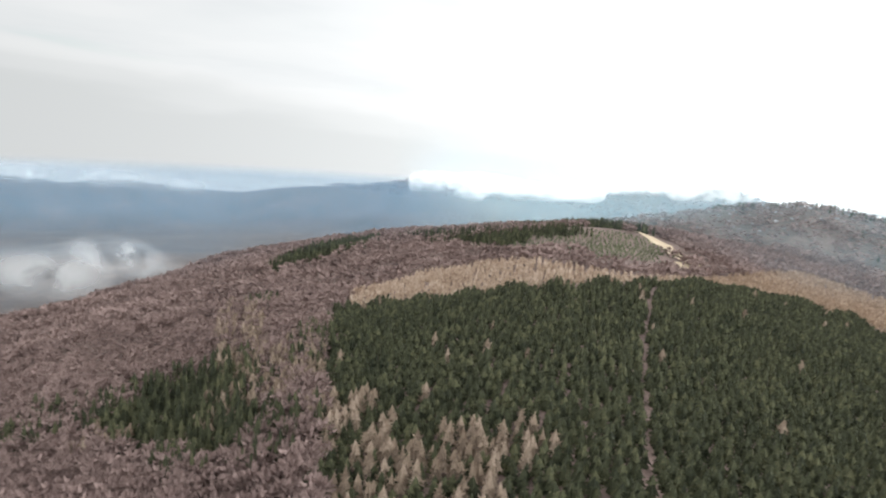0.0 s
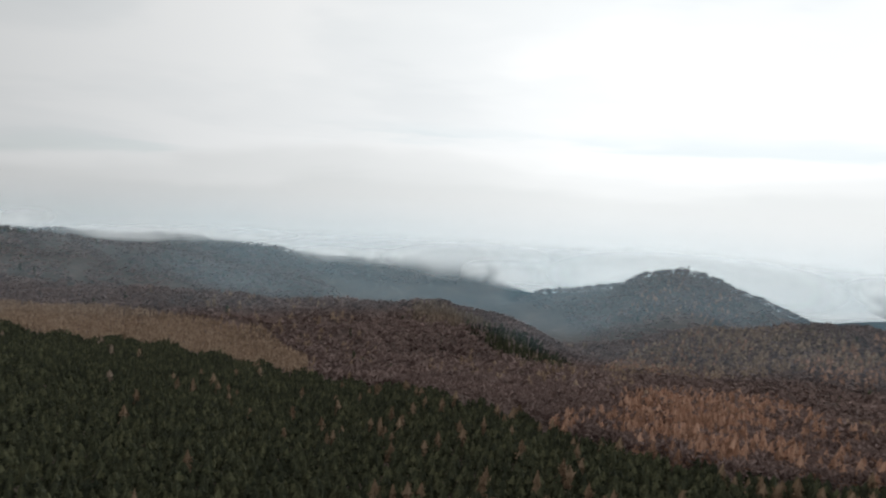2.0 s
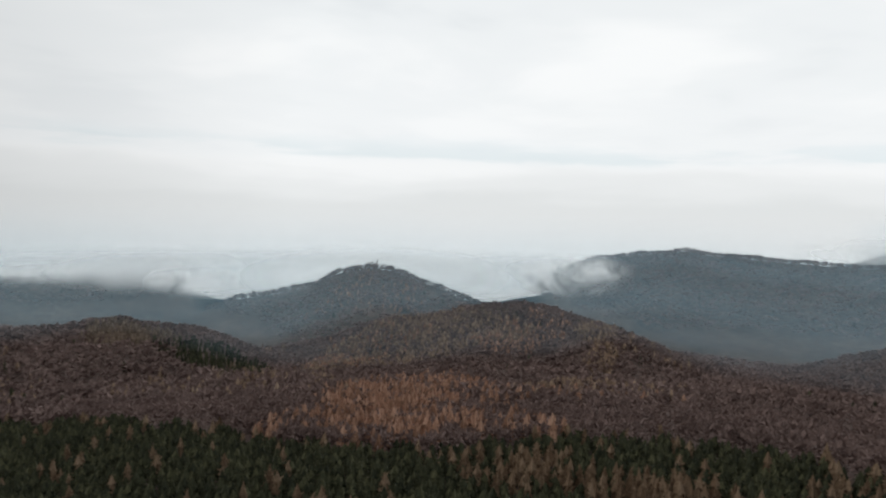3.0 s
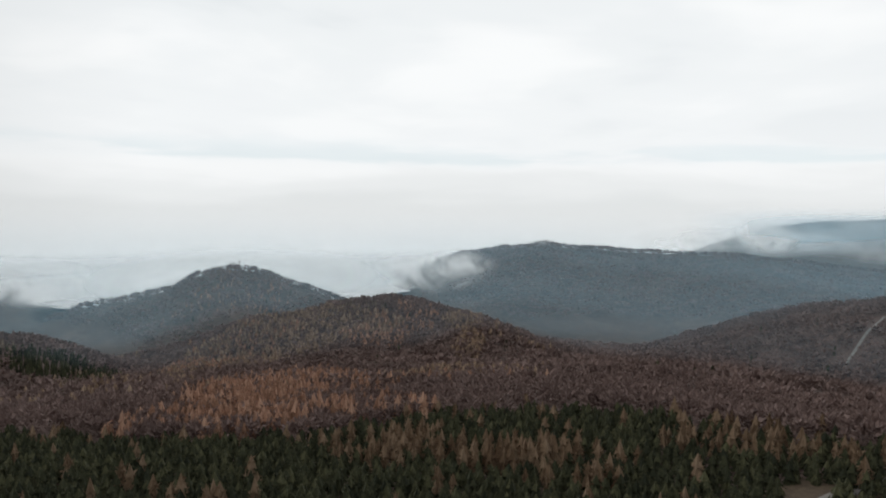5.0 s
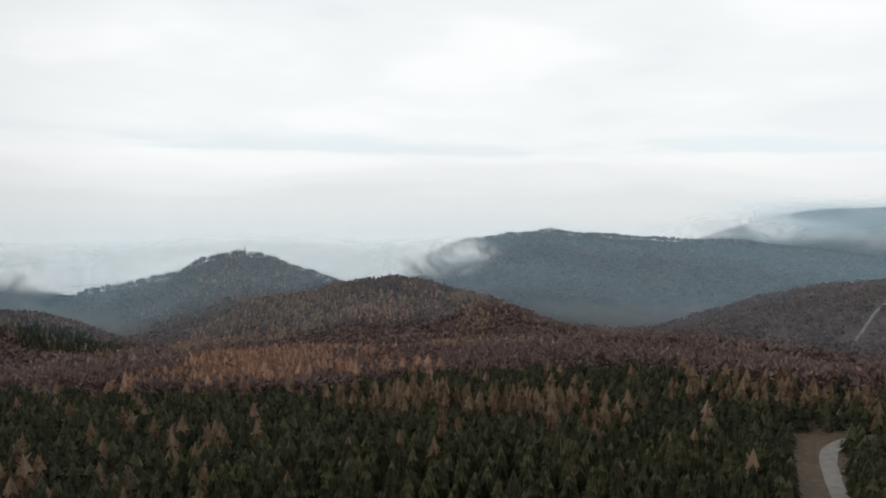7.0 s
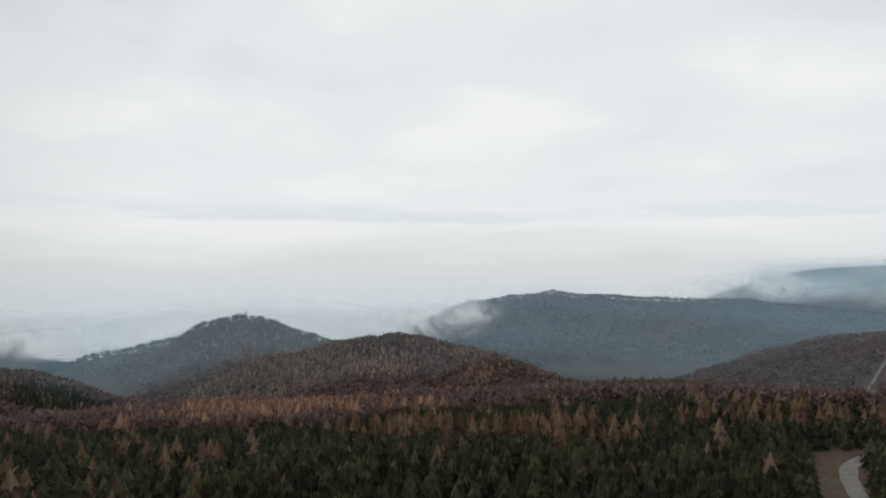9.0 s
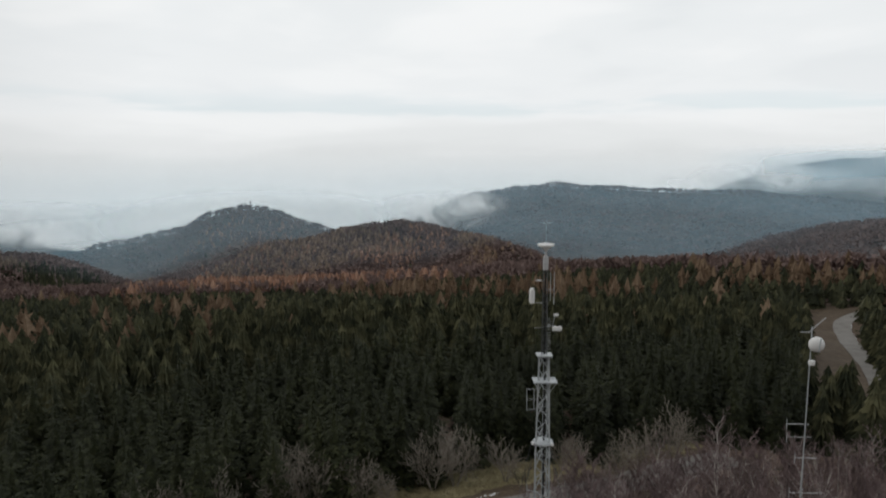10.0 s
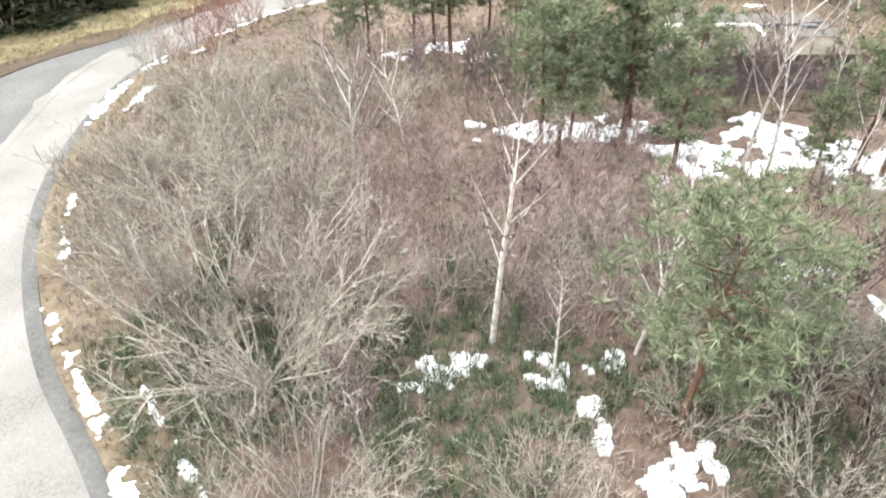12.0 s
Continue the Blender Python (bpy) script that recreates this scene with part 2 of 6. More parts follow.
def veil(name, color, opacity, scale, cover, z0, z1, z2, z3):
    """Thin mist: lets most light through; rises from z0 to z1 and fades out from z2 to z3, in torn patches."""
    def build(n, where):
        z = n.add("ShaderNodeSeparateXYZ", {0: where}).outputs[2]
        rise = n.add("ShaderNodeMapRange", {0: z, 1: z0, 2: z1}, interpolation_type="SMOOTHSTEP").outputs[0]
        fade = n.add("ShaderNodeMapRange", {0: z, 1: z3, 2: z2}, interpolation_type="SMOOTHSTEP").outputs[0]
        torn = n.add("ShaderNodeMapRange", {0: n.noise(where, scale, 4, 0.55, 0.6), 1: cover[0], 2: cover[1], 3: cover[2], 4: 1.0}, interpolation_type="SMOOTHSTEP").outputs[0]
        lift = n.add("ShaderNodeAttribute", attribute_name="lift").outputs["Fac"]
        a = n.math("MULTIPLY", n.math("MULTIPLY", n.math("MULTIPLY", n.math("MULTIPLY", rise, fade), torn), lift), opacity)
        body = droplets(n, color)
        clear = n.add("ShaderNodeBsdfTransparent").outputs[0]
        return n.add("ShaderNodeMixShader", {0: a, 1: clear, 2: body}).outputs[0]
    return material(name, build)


# ---------------------------------------------------------------- mesh helpers


def mesh_from(name, verts, faces, mat, smooth=False):
    """A mesh from arrays of vertices and of triangles or quads."""
    verts, faces = np.asarray(verts, np.float32).reshape(-1, 3), np.asarray(faces, np.int32)
    me = bpy.data.meshes.new(name)
    k = faces.shape[1]
    me.vertices.add(len(verts))
    me.vertices.foreach_set("co", verts.ravel())
    me.loops.add(faces.size)
    me.loops.foreach_set("vertex_index", faces.ravel())
    me.polygons.add(len(faces))
    me.polygons.foreach_set("loop_start", np.arange(0, faces.size, k, dtype=np.int32))
    me.polygons.foreach_set("use_smooth", np.full(len(faces), smooth))
    me.materials.append(mat)
    me.update(calc_edges=True)
    return me


def under(name, me, parent, label=""):
    """A mesh as one part of a thing."""
    ob = new(name, me)
    ob.parent = parent
    return tagged(ob, label=label)


def part(name, bm, mat, parent, label=""):
    """A bmesh as one part of a thing."""
    me = bpy.data.meshes.new(name)
    bm.to_mesh(me)
    bm.free()
    me.materials.append(mat)
    return under(name, me, parent, label)


class Soup:
    """Collects vertices and triangles."""

    def __init__(self):
        self.v, self.f, self.n = [], [], 0

    def add(self, verts, faces):
        self.v.append(np.asarray(verts, np.float32))
        self.f.append(np.asarray(faces, np.int32) + self.n)
        self.n += len(verts)

    def limb(self, pts, radii, sides=4):
        """A tapered bent limb through the points; a last radius of 0 makes a tip."""
        pts = [Vector(p) for p in pts]
        rings, tris = [], []
        for i, (p, r) in enumerate(zip(pts, radii)):
            d = (pts[min(i + 1, len(pts) - 1)] - pts[max(i - 1, 0)]).normalized()
            a = d.cross(Vector((0.3, 0.9, 0.1))).normalized()
            b = d.cross(a)
            if r <= 0 and i == len(pts) - 1:
                rings.append([p])
            else:
                rings.append([p + r * (math.cos(k * math.tau / sides) * a + math.sin(k * math.tau / sides) * b) for k in range(sides)])
        base, vs = 0, []
        for i in range(len(rings) - 1):
            n0, n1 = len(rings[i]), len(rings[i + 1])
            for k in range(sides):
                j = (k + 1) % sides
                if n1 == 1:
                    tris.append((base + k, base + j, base + n0))
                else:
                    tris += [(base + k, base + j, base + n0 + j), (base + k, base + n0 + j, base + n0 + k)]
            base += n0
        for r in rings:
            vs += r
        self.add([tuple(q) for q in vs], tris)

    def spike(self, a, b, r):
        """A three-sided thin spike from a to b."""
        a, b = Vector(a), Vector(b)
        d = (b - a).normalized()
        u = d.cross(Vector((0.31, 0.22, 0.93))).normalized() * r
        s = d.cross(u)
        self.add([tuple(a + u), tuple(a - 0.5 * u + 0.87 * s), tuple(a - 0.5 * u - 0.87 * s), tuple(b)], [(0, 1, 3), (2, 0, 3)])

    def mesh(self, name, mat, smooth=False):
        return mesh_from(name, np.concatenate(self.v), np.concatenate(self.f), mat, smooth)

    def arrays(self):
        return np.concatenate(self.v), np.concatenate(self.f)


def scatter(name, templates, spots, sizes, widths, turns, mat, rng):
    """Many trees joined into one mesh, from a few template shapes."""
    vs, fs, n = [], [], 0
    pick = rng.integers(0, len(templates), len(spots))
    for k, (tv, tf) in enumerate(templates):
        idx = np.nonzero(pick == k)[0]
        if not len(idx):
            continue
        c, s = np.cos(turns[idx])[:, None], np.sin(turns[idx])[:, None]
        hw, hh = (sizes[idx] * widths[idx])[:, None], sizes[idx][:, None]
        x = (tv[None, :, 0] * c - tv[None, :, 1] * s) * hw + spots[idx, 0:1]
        y = (tv[None, :, 0] * s + tv[None, :, 1] * c) * hw + spots[idx, 1:2]
        z = tv[None, :, 2] * hh + spots[idx, 2:3]
        vs.append(np.stack([x, y, z], 2).reshape(-1, 3))
        fs.append((tf[None] + (np.arange(len(idx)) * len(tv))[:, None, None] + n).reshape(-1, 3))
        n += len(idx) * len(tv)
    return new(name, mesh_from(name, np.concatenate(vs), np.concatenate(fs), mat))
# ---------------------------------------------------------------- the land


def polar(az, dist, z):
    return (dist * math.sin(radians(az)), 5 + dist * math.cos(radians(az)), z)


# crest lines of the hills: points, steepness of the sides, roundness of the top
CRESTS = [
    ([(70, 200, -11), (25, 110, -3), (5, 45, 0.4), (-120, 20, -4), (-300, 5, -12), (-520, 10, -17), (-720, 20, -17), (-860, 50, -50)], (0.17, 0.24), 60),
    ([(700, 240, 0), (400, 270, 0), (250, 235, -3), (160, 215, -4), (100, 260, -15), (120, 350, -32), (140, 420, -46), (117, 512, -63), (91, 620, -72), (60, 752, -76), (10, 880, -66), (-65, 955, -52), (-130, 950, -60), (-215, 925, -80), (-300, 870, -110), (-352, 820, -160)], (0.42, 0.36), 30),
    ([(-40, 120, -8), (-110, 215, -17), (-170, 282, -27), (-192, 325, -46), (-205, 380, -80)], 0.32, 60),
    ([(-82, 870, -78), (-92, 780, -86), (-112, 660, -92), (-135, 520, -88), (-150, 440, -80)], 0.30, 60),
    ([polar(-32, 1800, -225), polar(-30.9, 1845, -220), polar(-27.6, 1845, -182), polar(-24.1, 1845, -157), polar(-20.8, 1845, -129), polar(-19.1, 1845, -101), polar(-16.7, 1845, -84), polar(-14.3, 1845, -101), polar(-12.1, 1845, -130), polar(-9, 1845, -166), polar(-5, 1800, -215)], (0.6, 0.13), 12),
    ([polar(-60, 850, -62), polar(-51, 800, -57), polar(-44, 800, -52), polar(-36.6, 800, -50), polar(-33, 800, -60), polar(-31, 800, -78), polar(-29, 790, -95), polar(-26.5, 770, -122), polar(-24, 750, -155)], (0.5, 0.24), 20),
    ([polar(10, 1150, -200), polar(13, 1120, -172), polar(17.5, 1100, -134), polar(21.8, 1100, -107), polar(25.8, 1100, -82), polar(29.6, 1100, -61), polar(34, 1100, -45), polar(44, 1000, -28)], (0.55, 0.15), 15),
    ([polar(-3, 2500, -260), polar(0.2, 2600, -184), polar(2.6, 2600, -100), polar(5.9, 2600, -75), polar(9.1, 2600, -56), polar(12, 2600, -73), polar(18.7, 2600, -80), polar(23.7, 2600, -85), polar(29.5, 2600, -104), polar(33.6, 2600, -117), polar(46, 2500, -150)], (0.4, 0.17), 30),
    ([polar(24.5, 3300, -170), polar(25.6, 3300, -90), polar(26.7, 3300, 8), polar(29.7, 3300, 40), polar(33.5, 3300, 50), polar(38, 3300, 55), polar(48, 3300, 30)], 0.4, 60),
    ([polar(-96, 1400, -150), polar(-90, 1500, -118), polar(-85.5, 1500, -97), polar(-81, 1500, -70), polar(-78.5, 1500, -48), polar(-76.4, 1500, -36), polar(-73.8, 1500, -25), polar(-70, 1500, -37), polar(-66, 1520, -50), polar(-60, 1650, -85), polar(-54, 1750, -128), polar(-48, 1800, -170)], (0.5, 0.16), 30),
    ([polar(-72, 2300, -95), polar(-66, 2300, -98), polar(-57, 2300, -106), polar(-51, 2300, -135), polar(-47, 2300, -160), polar(-42, 2300, -160), polar(-38.7, 2300, -152), polar(-33, 2250, -172), polar(-29, 2200, -222), polar(-26, 2150, -270)], (0.5, 0.2), 40),
    ([polar(-170, 2400, -200), polar(-150, 2500, -205), polar(-135, 2600, -206), polar(-131, 2600, -222), polar(-127, 2600, -206), polar(-122, 2600, -236), polar(-118, 2600, -238), polar(-112, 2600, -200), polar(-104, 2600, -160), polar(-101, 2600, -185), polar(-94, 2600, -178), polar(-91, 2600, -182), polar(-85.5, 2600, -130), polar(-81, 2600, -102), polar(-79, 2600, -96), polar(-76, 2600, -125), polar(-70, 2500, -170)], (0.3, 0.3), 50),
]
SOFT = 7.0


def waves(x, y):
    """Gentle unevenness that grows with the distance from the yard."""
    r = np.hypot(x, y - 40)
    a = np.sin(x * 0.013 + 1.3 * np.sin(y * 0.009)) + np.sin(y * 0.017 + 1.1 * np.sin(x * 0.011 + 2.0)) + 0.5 * np.sin(x * 0.041 + y * 0.033)
    near = 0.10 * np.sin(x * 0.35 + 1.2 * np.sin(y * 0.21)) + 0.08 * np.sin(y * 0.47 + x * 0.13)
    return a * np.clip((r - 60) / 500, 0, 1) * 3.2 + near


def land(x, y):
    """The height of the ground."""
    x, y = np.asarray(x, float), np.asarray(y, float)
    total = np.exp((-235 - 0.11 * np.maximum(np.hypot(x, y) - 1500, 0)) / SOFT)
    for k, (pts, slopes, rnd) in enumerate(CRESTS):
        north, south = slopes if isinstance(slopes, tuple) else (slopes, slopes)
        best = np.full(x.shape, -1e9)
        for (x0, y0, z0), (x1, y1, z1) in zip(pts[:-1], pts[1:]):
            dx, dy = x1 - x0, y1 - y0
            t = np.clip(((x - x0) * dx + (y - y0) * dy) / (dx * dx + dy * dy), 0, 1)
            d = np.hypot(x - x0 - t * dx, y - y0 - t * dy)
            cx, cy = x0 + t * dx, y0 + t * dy
            if k == 0:
                # the plantation ridge: its long southern hillside breaks away into a valley
                slope = north + (south - north) * np.clip((cy - y) / 60, 0, 1)
                drop = slope * (np.sqrt(d * d + rnd * rnd) - rnd) + 0.35 * np.maximum(d - 500, 0) * (y < cy)
            else:
                # gentle towards the yard, steep along the crest and behind it
                ahead = np.hypot(cx, cy - 5) - np.hypot(x, y - 5)
                aside = north * np.sqrt(np.maximum(d * d - ahead * ahead, 0))
                ahead = np.where(ahead > 0, south, north) * ahead
                drop = np.sqrt(ahead ** 2 + aside ** 2 + (north * rnd) ** 2) - north * rnd
            best = np.maximum(best, z0 + t * (z1 - z0) - drop)
        total = total + np.exp(np.maximum(best, -700) / SOFT)
    return SOFT * np.log(total) + waves(x, y)


def ground_z(x, y):
    return float(land(np.array([x]), np.array([y]))[0])


def build_land():
    az = np.linspace(0, math.tau, 512, endpoint=False)
    rad = np.concatenate([[0.0], 2.0 * 1.0265 ** np.arange(0, 298)])
    a, r = np.meshgrid(az, rad[1:])
    x, y = r * np.sin(a), 40 + r * np.cos(a)
    z = land(x, y)
    n, m = r.shape
    v = np.stack([x, y, z], 2).reshape(-1, 3)
    v = np.concatenate([v, [[0, 40, ground_z(0, 40)]]])
    i, j = np.meshgrid(np.arange(n - 1), np.arange(m), indexing="ij")
    q = np.stack([i * m + j, (i + 1) * m + j, (i + 1) * m + (j + 1) % m, i * m + (j + 1) % m], 2).reshape(-1, 4)[:, ::-1]
    hub = np.array([[k, (k + 1) % m, (k + 2) % m, len(v) - 1] for k in range(0, m, 2)])[:, ::-1]
    q = np.concatenate([hub, q])
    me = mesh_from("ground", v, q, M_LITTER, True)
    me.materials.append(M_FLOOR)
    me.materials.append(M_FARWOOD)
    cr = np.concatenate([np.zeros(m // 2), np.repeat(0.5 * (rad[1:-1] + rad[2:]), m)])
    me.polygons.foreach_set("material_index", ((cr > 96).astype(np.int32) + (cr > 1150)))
    ob = new("ground", me)
    tagged(ob, "leaf-strewn brown forest ground rolling over wooded hills", "ground", kind="structure")
    return ob


build_land()

# ---------------------------------------------------------------- cloud sea and mist


def clear_of_ground(me, soft):
    """Marks how far each point of a sheet of mist stands above the ground, from 0 to 1."""
    co = np.empty(len(me.vertices) * 3, np.float32)
    me.vertices.foreach_get("co", co)
    co = co.reshape(-1, 3)
    h = np.clip((co[:, 2] - land(co[:, 0], co[:, 1]) - 6) / soft, 0, 1)
    me.attributes.new("lift", "FLOAT", "POINT").data.foreach_set("value", (h * h * (3 - 2 * h)).astype(np.float32))


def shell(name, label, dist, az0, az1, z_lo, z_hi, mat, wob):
    """Tinted sheet imitating haze, curved round the valley, thin where it meets the slopes."""
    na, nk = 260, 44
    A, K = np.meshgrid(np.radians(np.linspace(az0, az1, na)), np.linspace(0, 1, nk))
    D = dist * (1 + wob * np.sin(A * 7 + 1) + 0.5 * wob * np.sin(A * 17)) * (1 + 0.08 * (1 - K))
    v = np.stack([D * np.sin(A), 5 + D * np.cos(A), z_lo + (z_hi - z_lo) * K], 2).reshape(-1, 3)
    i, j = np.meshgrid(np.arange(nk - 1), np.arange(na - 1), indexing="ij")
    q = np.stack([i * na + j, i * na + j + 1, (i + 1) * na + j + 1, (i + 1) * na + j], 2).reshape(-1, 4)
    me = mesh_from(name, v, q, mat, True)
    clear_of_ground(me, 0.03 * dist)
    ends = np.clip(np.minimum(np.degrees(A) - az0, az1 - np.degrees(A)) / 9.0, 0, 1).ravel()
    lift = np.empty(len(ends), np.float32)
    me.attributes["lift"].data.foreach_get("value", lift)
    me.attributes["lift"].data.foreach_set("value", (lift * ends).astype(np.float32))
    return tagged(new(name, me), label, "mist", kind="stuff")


# haze colours: open, and darkened to carry the shade of the western valley
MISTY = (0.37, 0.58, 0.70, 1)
SHADED_HAZE = (0.115, 0.20, 0.285, 1)
WHITE = (0.85, 0.86, 0.86, 1)
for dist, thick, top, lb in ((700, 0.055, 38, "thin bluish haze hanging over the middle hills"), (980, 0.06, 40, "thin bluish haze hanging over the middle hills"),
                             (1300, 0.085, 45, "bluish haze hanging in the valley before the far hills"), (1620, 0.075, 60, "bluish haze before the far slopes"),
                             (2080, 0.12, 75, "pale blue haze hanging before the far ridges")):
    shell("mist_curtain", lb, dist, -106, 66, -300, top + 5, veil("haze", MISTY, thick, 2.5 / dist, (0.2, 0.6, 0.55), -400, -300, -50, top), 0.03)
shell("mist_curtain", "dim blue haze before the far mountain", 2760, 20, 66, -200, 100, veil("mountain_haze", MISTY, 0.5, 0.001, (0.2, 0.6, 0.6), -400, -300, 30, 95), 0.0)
# the same sheets for the west, their darker tint standing in for shade
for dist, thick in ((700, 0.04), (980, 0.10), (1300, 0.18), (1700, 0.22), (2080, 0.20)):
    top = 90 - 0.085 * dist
    shell("mist_curtain", "dark blue haze sheet with the shade of the western valley in its colour", dist, -165, -97, -300, top, veil("western_shade_haze", SHADED_HAZE, thick, 2.5 / dist, (0.2, 0.6, 0.55), -400, -300, 90 - 0.106 * dist, top), 0.0)


def fading(opacity):
    """Cloud seen from above, thinning out with the distance from the ridge."""
    def build(n, where):
        p = n.add("ShaderNodeSeparateXYZ", {0: where})
        far = n.math("SQRT", n.math("ADD", n.math("POWER", n.math("ABSOLUTE", p.outputs[0]), 2.0), n.math("POWER", n.math("ABSOLUTE", p.outputs[1]), 2.0)))
        thin = n.add("ShaderNodeMapRange", {0: far, 1: 4300, 2: 2750}, interpolation_type="SMOOTHSTEP").outputs[0]
        d = n.add("ShaderNodeBsdfDiffuse", {0: WHITE}).outputs[0]
        return n.add("ShaderNodeMixShader", {0: n.math("MULTIPLY", thin, opacity), 1: n.add("ShaderNodeBsdfTransparent").outputs[0], 2: d}).outputs[0]
    return material("cloud_sea", build)


def cloud_sea(z, opacity, seed, inner, az0):
    """A sheet of white cloud lying between the hills."""
    na, nr = 300, 40
    a = np.radians(np.linspace(az0, 62, na))
    A, K = np.meshgrid(a, np.linspace(0, 1, nr))
    start = np.interp(np.degrees(A), [-180, -75, -62, -36, -29, -6, 0, 4, 62], [2780, 2750, 2600, 2500, 1980, 1980, 2300, 2900, 2900]) + inner
    R = start + (4400 - start) * K
    X, Y = R * np.sin(A), 5 + R * np.cos(A)
    Z = z + 3 * np.sin(X * 0.003 + seed) * np.sin(Y * 0.0025 + 2 * seed)
    v = np.stack([X, Y, Z], 2).reshape(-1, 3)
    i, j = np.meshgrid(np.arange(nr - 1), np.arange(na - 1), indexing="ij")
    q = np.stack([i * na + j, (i + 1) * na + j, (i + 1) * na + j + 1, i * na + j + 1], 2).reshape(-1, 4)[:, ::-1]
    mat = fading(opacity)
    tagged(new("cloud_sea", mesh_from("cloud_sea", v, q, mat, True)), "white sea of cloud filling the valleys between the hills", "cloud", kind="stuff")


cloud_sea(-196, 1.0, 1.0, 0, -80)
cloud_sea(-180, 0.35, 2.3, -60, -80)


def wisp(az, dist, z, width, height, opacity, seed, label, lean=0.9, body=0.0):
    """A torn rag of mist clinging to a slope, thinning out to its rim."""
    k = 40
    u, v = np.meshgrid(np.linspace(-1, 1, k), np.linspace(-1, 1, k))
    u, v = u * np.sqrt(1 - 0.5 * v * v), v * np.sqrt(1 - 0.5 * u * u)
    bx = u * width * 0.5
    by = v * height * lean * 0.5 + 0.05 * width * np.sin(u * 3 + seed)
    bz = v * height * 0.5 + 0.06 * height * np.sin(u * 5 + v * 3 + seed)
    a = radians(az)
    c = polar(az, dist, z)
    x = c[0] + bx * math.cos(a) + by * math.sin(a)
    y = c[1] - bx * math.sin(a) + by * math.cos(a)
    vs = np.stack([x, y, c[2] + bz], 2).reshape(-1, 3)
    i, j = np.meshgrid(np.arange(k - 1), np.arange(k - 1), indexing="ij")
    q = np.stack([i * k + j, i * k + j + 1, (i + 1) * k + j + 1, (i + 1) * k + j], 2).reshape(-1, 4)
    me = mesh_from("mist_wisp", vs, q, rag(opacity, seed, 4.0 / width, body), True)
    clear_of_ground(me, 0.35 * height)
    ob = new("mist_wisp", me)
    tagged(ob, label, "mist", "wisps of mist")


def rag(opacity, seed, scale, solid):
    def build(n, where):
        g = n.add("ShaderNodeTexCoord").outputs["Generated"]
        p = n.add("ShaderNodeSeparateXYZ", {0: n.add("ShaderNodeVectorMath", {0: g, 1: (0.5, 0.5, 0.5)}, operation="SUBTRACT").outputs[0]})
        rr = n.math("SQRT", n.math("ADD", n.math("POWER", n.math("ABSOLUTE", p.outputs[0]), 2.0), n.math("POWER", n.math("ABSOLUTE", p.outputs[2]), 2.0)))
        rim = n.add("ShaderNodeMapRange", {0: rr, 1: 0.5, 2: 0.08}, interpolation_type="SMOOTHSTEP").outputs[0]
        torn = n.add("ShaderNodeMapRange", {0: n.noise(where, scale, 3, 0.5, 0.6), 1: 0.30 - solid, 2: 0.72 - solid}, interpolation_type="SMOOTHSTEP").outputs[0]
        lift = n.add("ShaderNodeAttribute", attribute_name="lift").outputs["Fac"]
        a = n.math("MULTIPLY", n.math("MULTIPLY", n.math("MULTIPLY", rim, torn), lift), opacity)
        body = droplets(n, WHITE)
        return n.add("ShaderNodeMixShader", {0: a, 1: n.add("ShaderNodeBsdfTransparent").outputs[0], 2: body}).outputs[0]
    return material("mist_rag", build)


for az, dist, zz, wd, ht, op, lb in [
        (-133, 1000, -150, 230, 75, 0.30, "torn white mist rising from the wooded valley"),
        (-128, 1050, -140, 170, 60, 0.36, "torn white mist rising from the wooded valley"),
        (-124, 1100, -175, 150, 45, 0.16, "thin white mist low over the valley woods"),
        (-131, 2350, -165, 620, 80, 0.35, "white mist lying along the mountain crest"),
        (-122, 2350, -190, 520, 60, 0.25, "white mist lying along the mountain crest"),
        (-101, 2350, -140, 300, 120, 0.65, "white mist spilling over the mountain crest"),
        (-95, 2350, -125, 560, 100, 0.65, "white mist spilling over the mountain crest"),
        (-87, 2350, -95, 420, 70, 0.5, "white mist spilling over the mountain crest"),
        (-80, 1800, -50, 230, 60, 0.55, "white mist drifting off the rocky hill"),
        (-71, 1560, -18, 330, 60, 0.5, "white mist drifting round the rocky summit"),
        (-57, 2150, -90, 900, 60, 0.6, "white mist lying along the far crest"),
        (-43, 2150, -135, 800, 70, 0.7, "white mist lying along the far crest"),
        (-30, 2080, -160, 520, 110, 0.85, "white mist lying in the gap between the hills"),
        (-1.8, 1950, -112, 440, 125, 0.95, "white mist pouring round the end of the ridge"),
        (1.8, 1950, -85, 260, 90, 0.9, "white mist pouring round the end of the ridge"),
        (30, 2800, -50, 1500, 170, 1.0, "white mist lying below the far mountain"),
        (26, 2850, -20, 300, 150, 1.0, "white mist lying below the far mountain"),
        (34, 3000, 30, 900, 110, 0.6, "thin white mist across the far mountain")]:
    wisp(az, dist, zz, wd, ht, op, int(abs(az) * 10) + int(dist), lb, body=0.10)
wisp(-16, 2010, -140, 1050, 200, 0.85, 5, "pale fog bank behind the wooded hills", body=0.6)
wisp(-34, 2120, -130, 700, 130, 0.7, 6, "pale fog bank lying on the far crest", body=0.6)

# ---------------------------------------------------------------- forests
rng = np.random.default_rng(7)


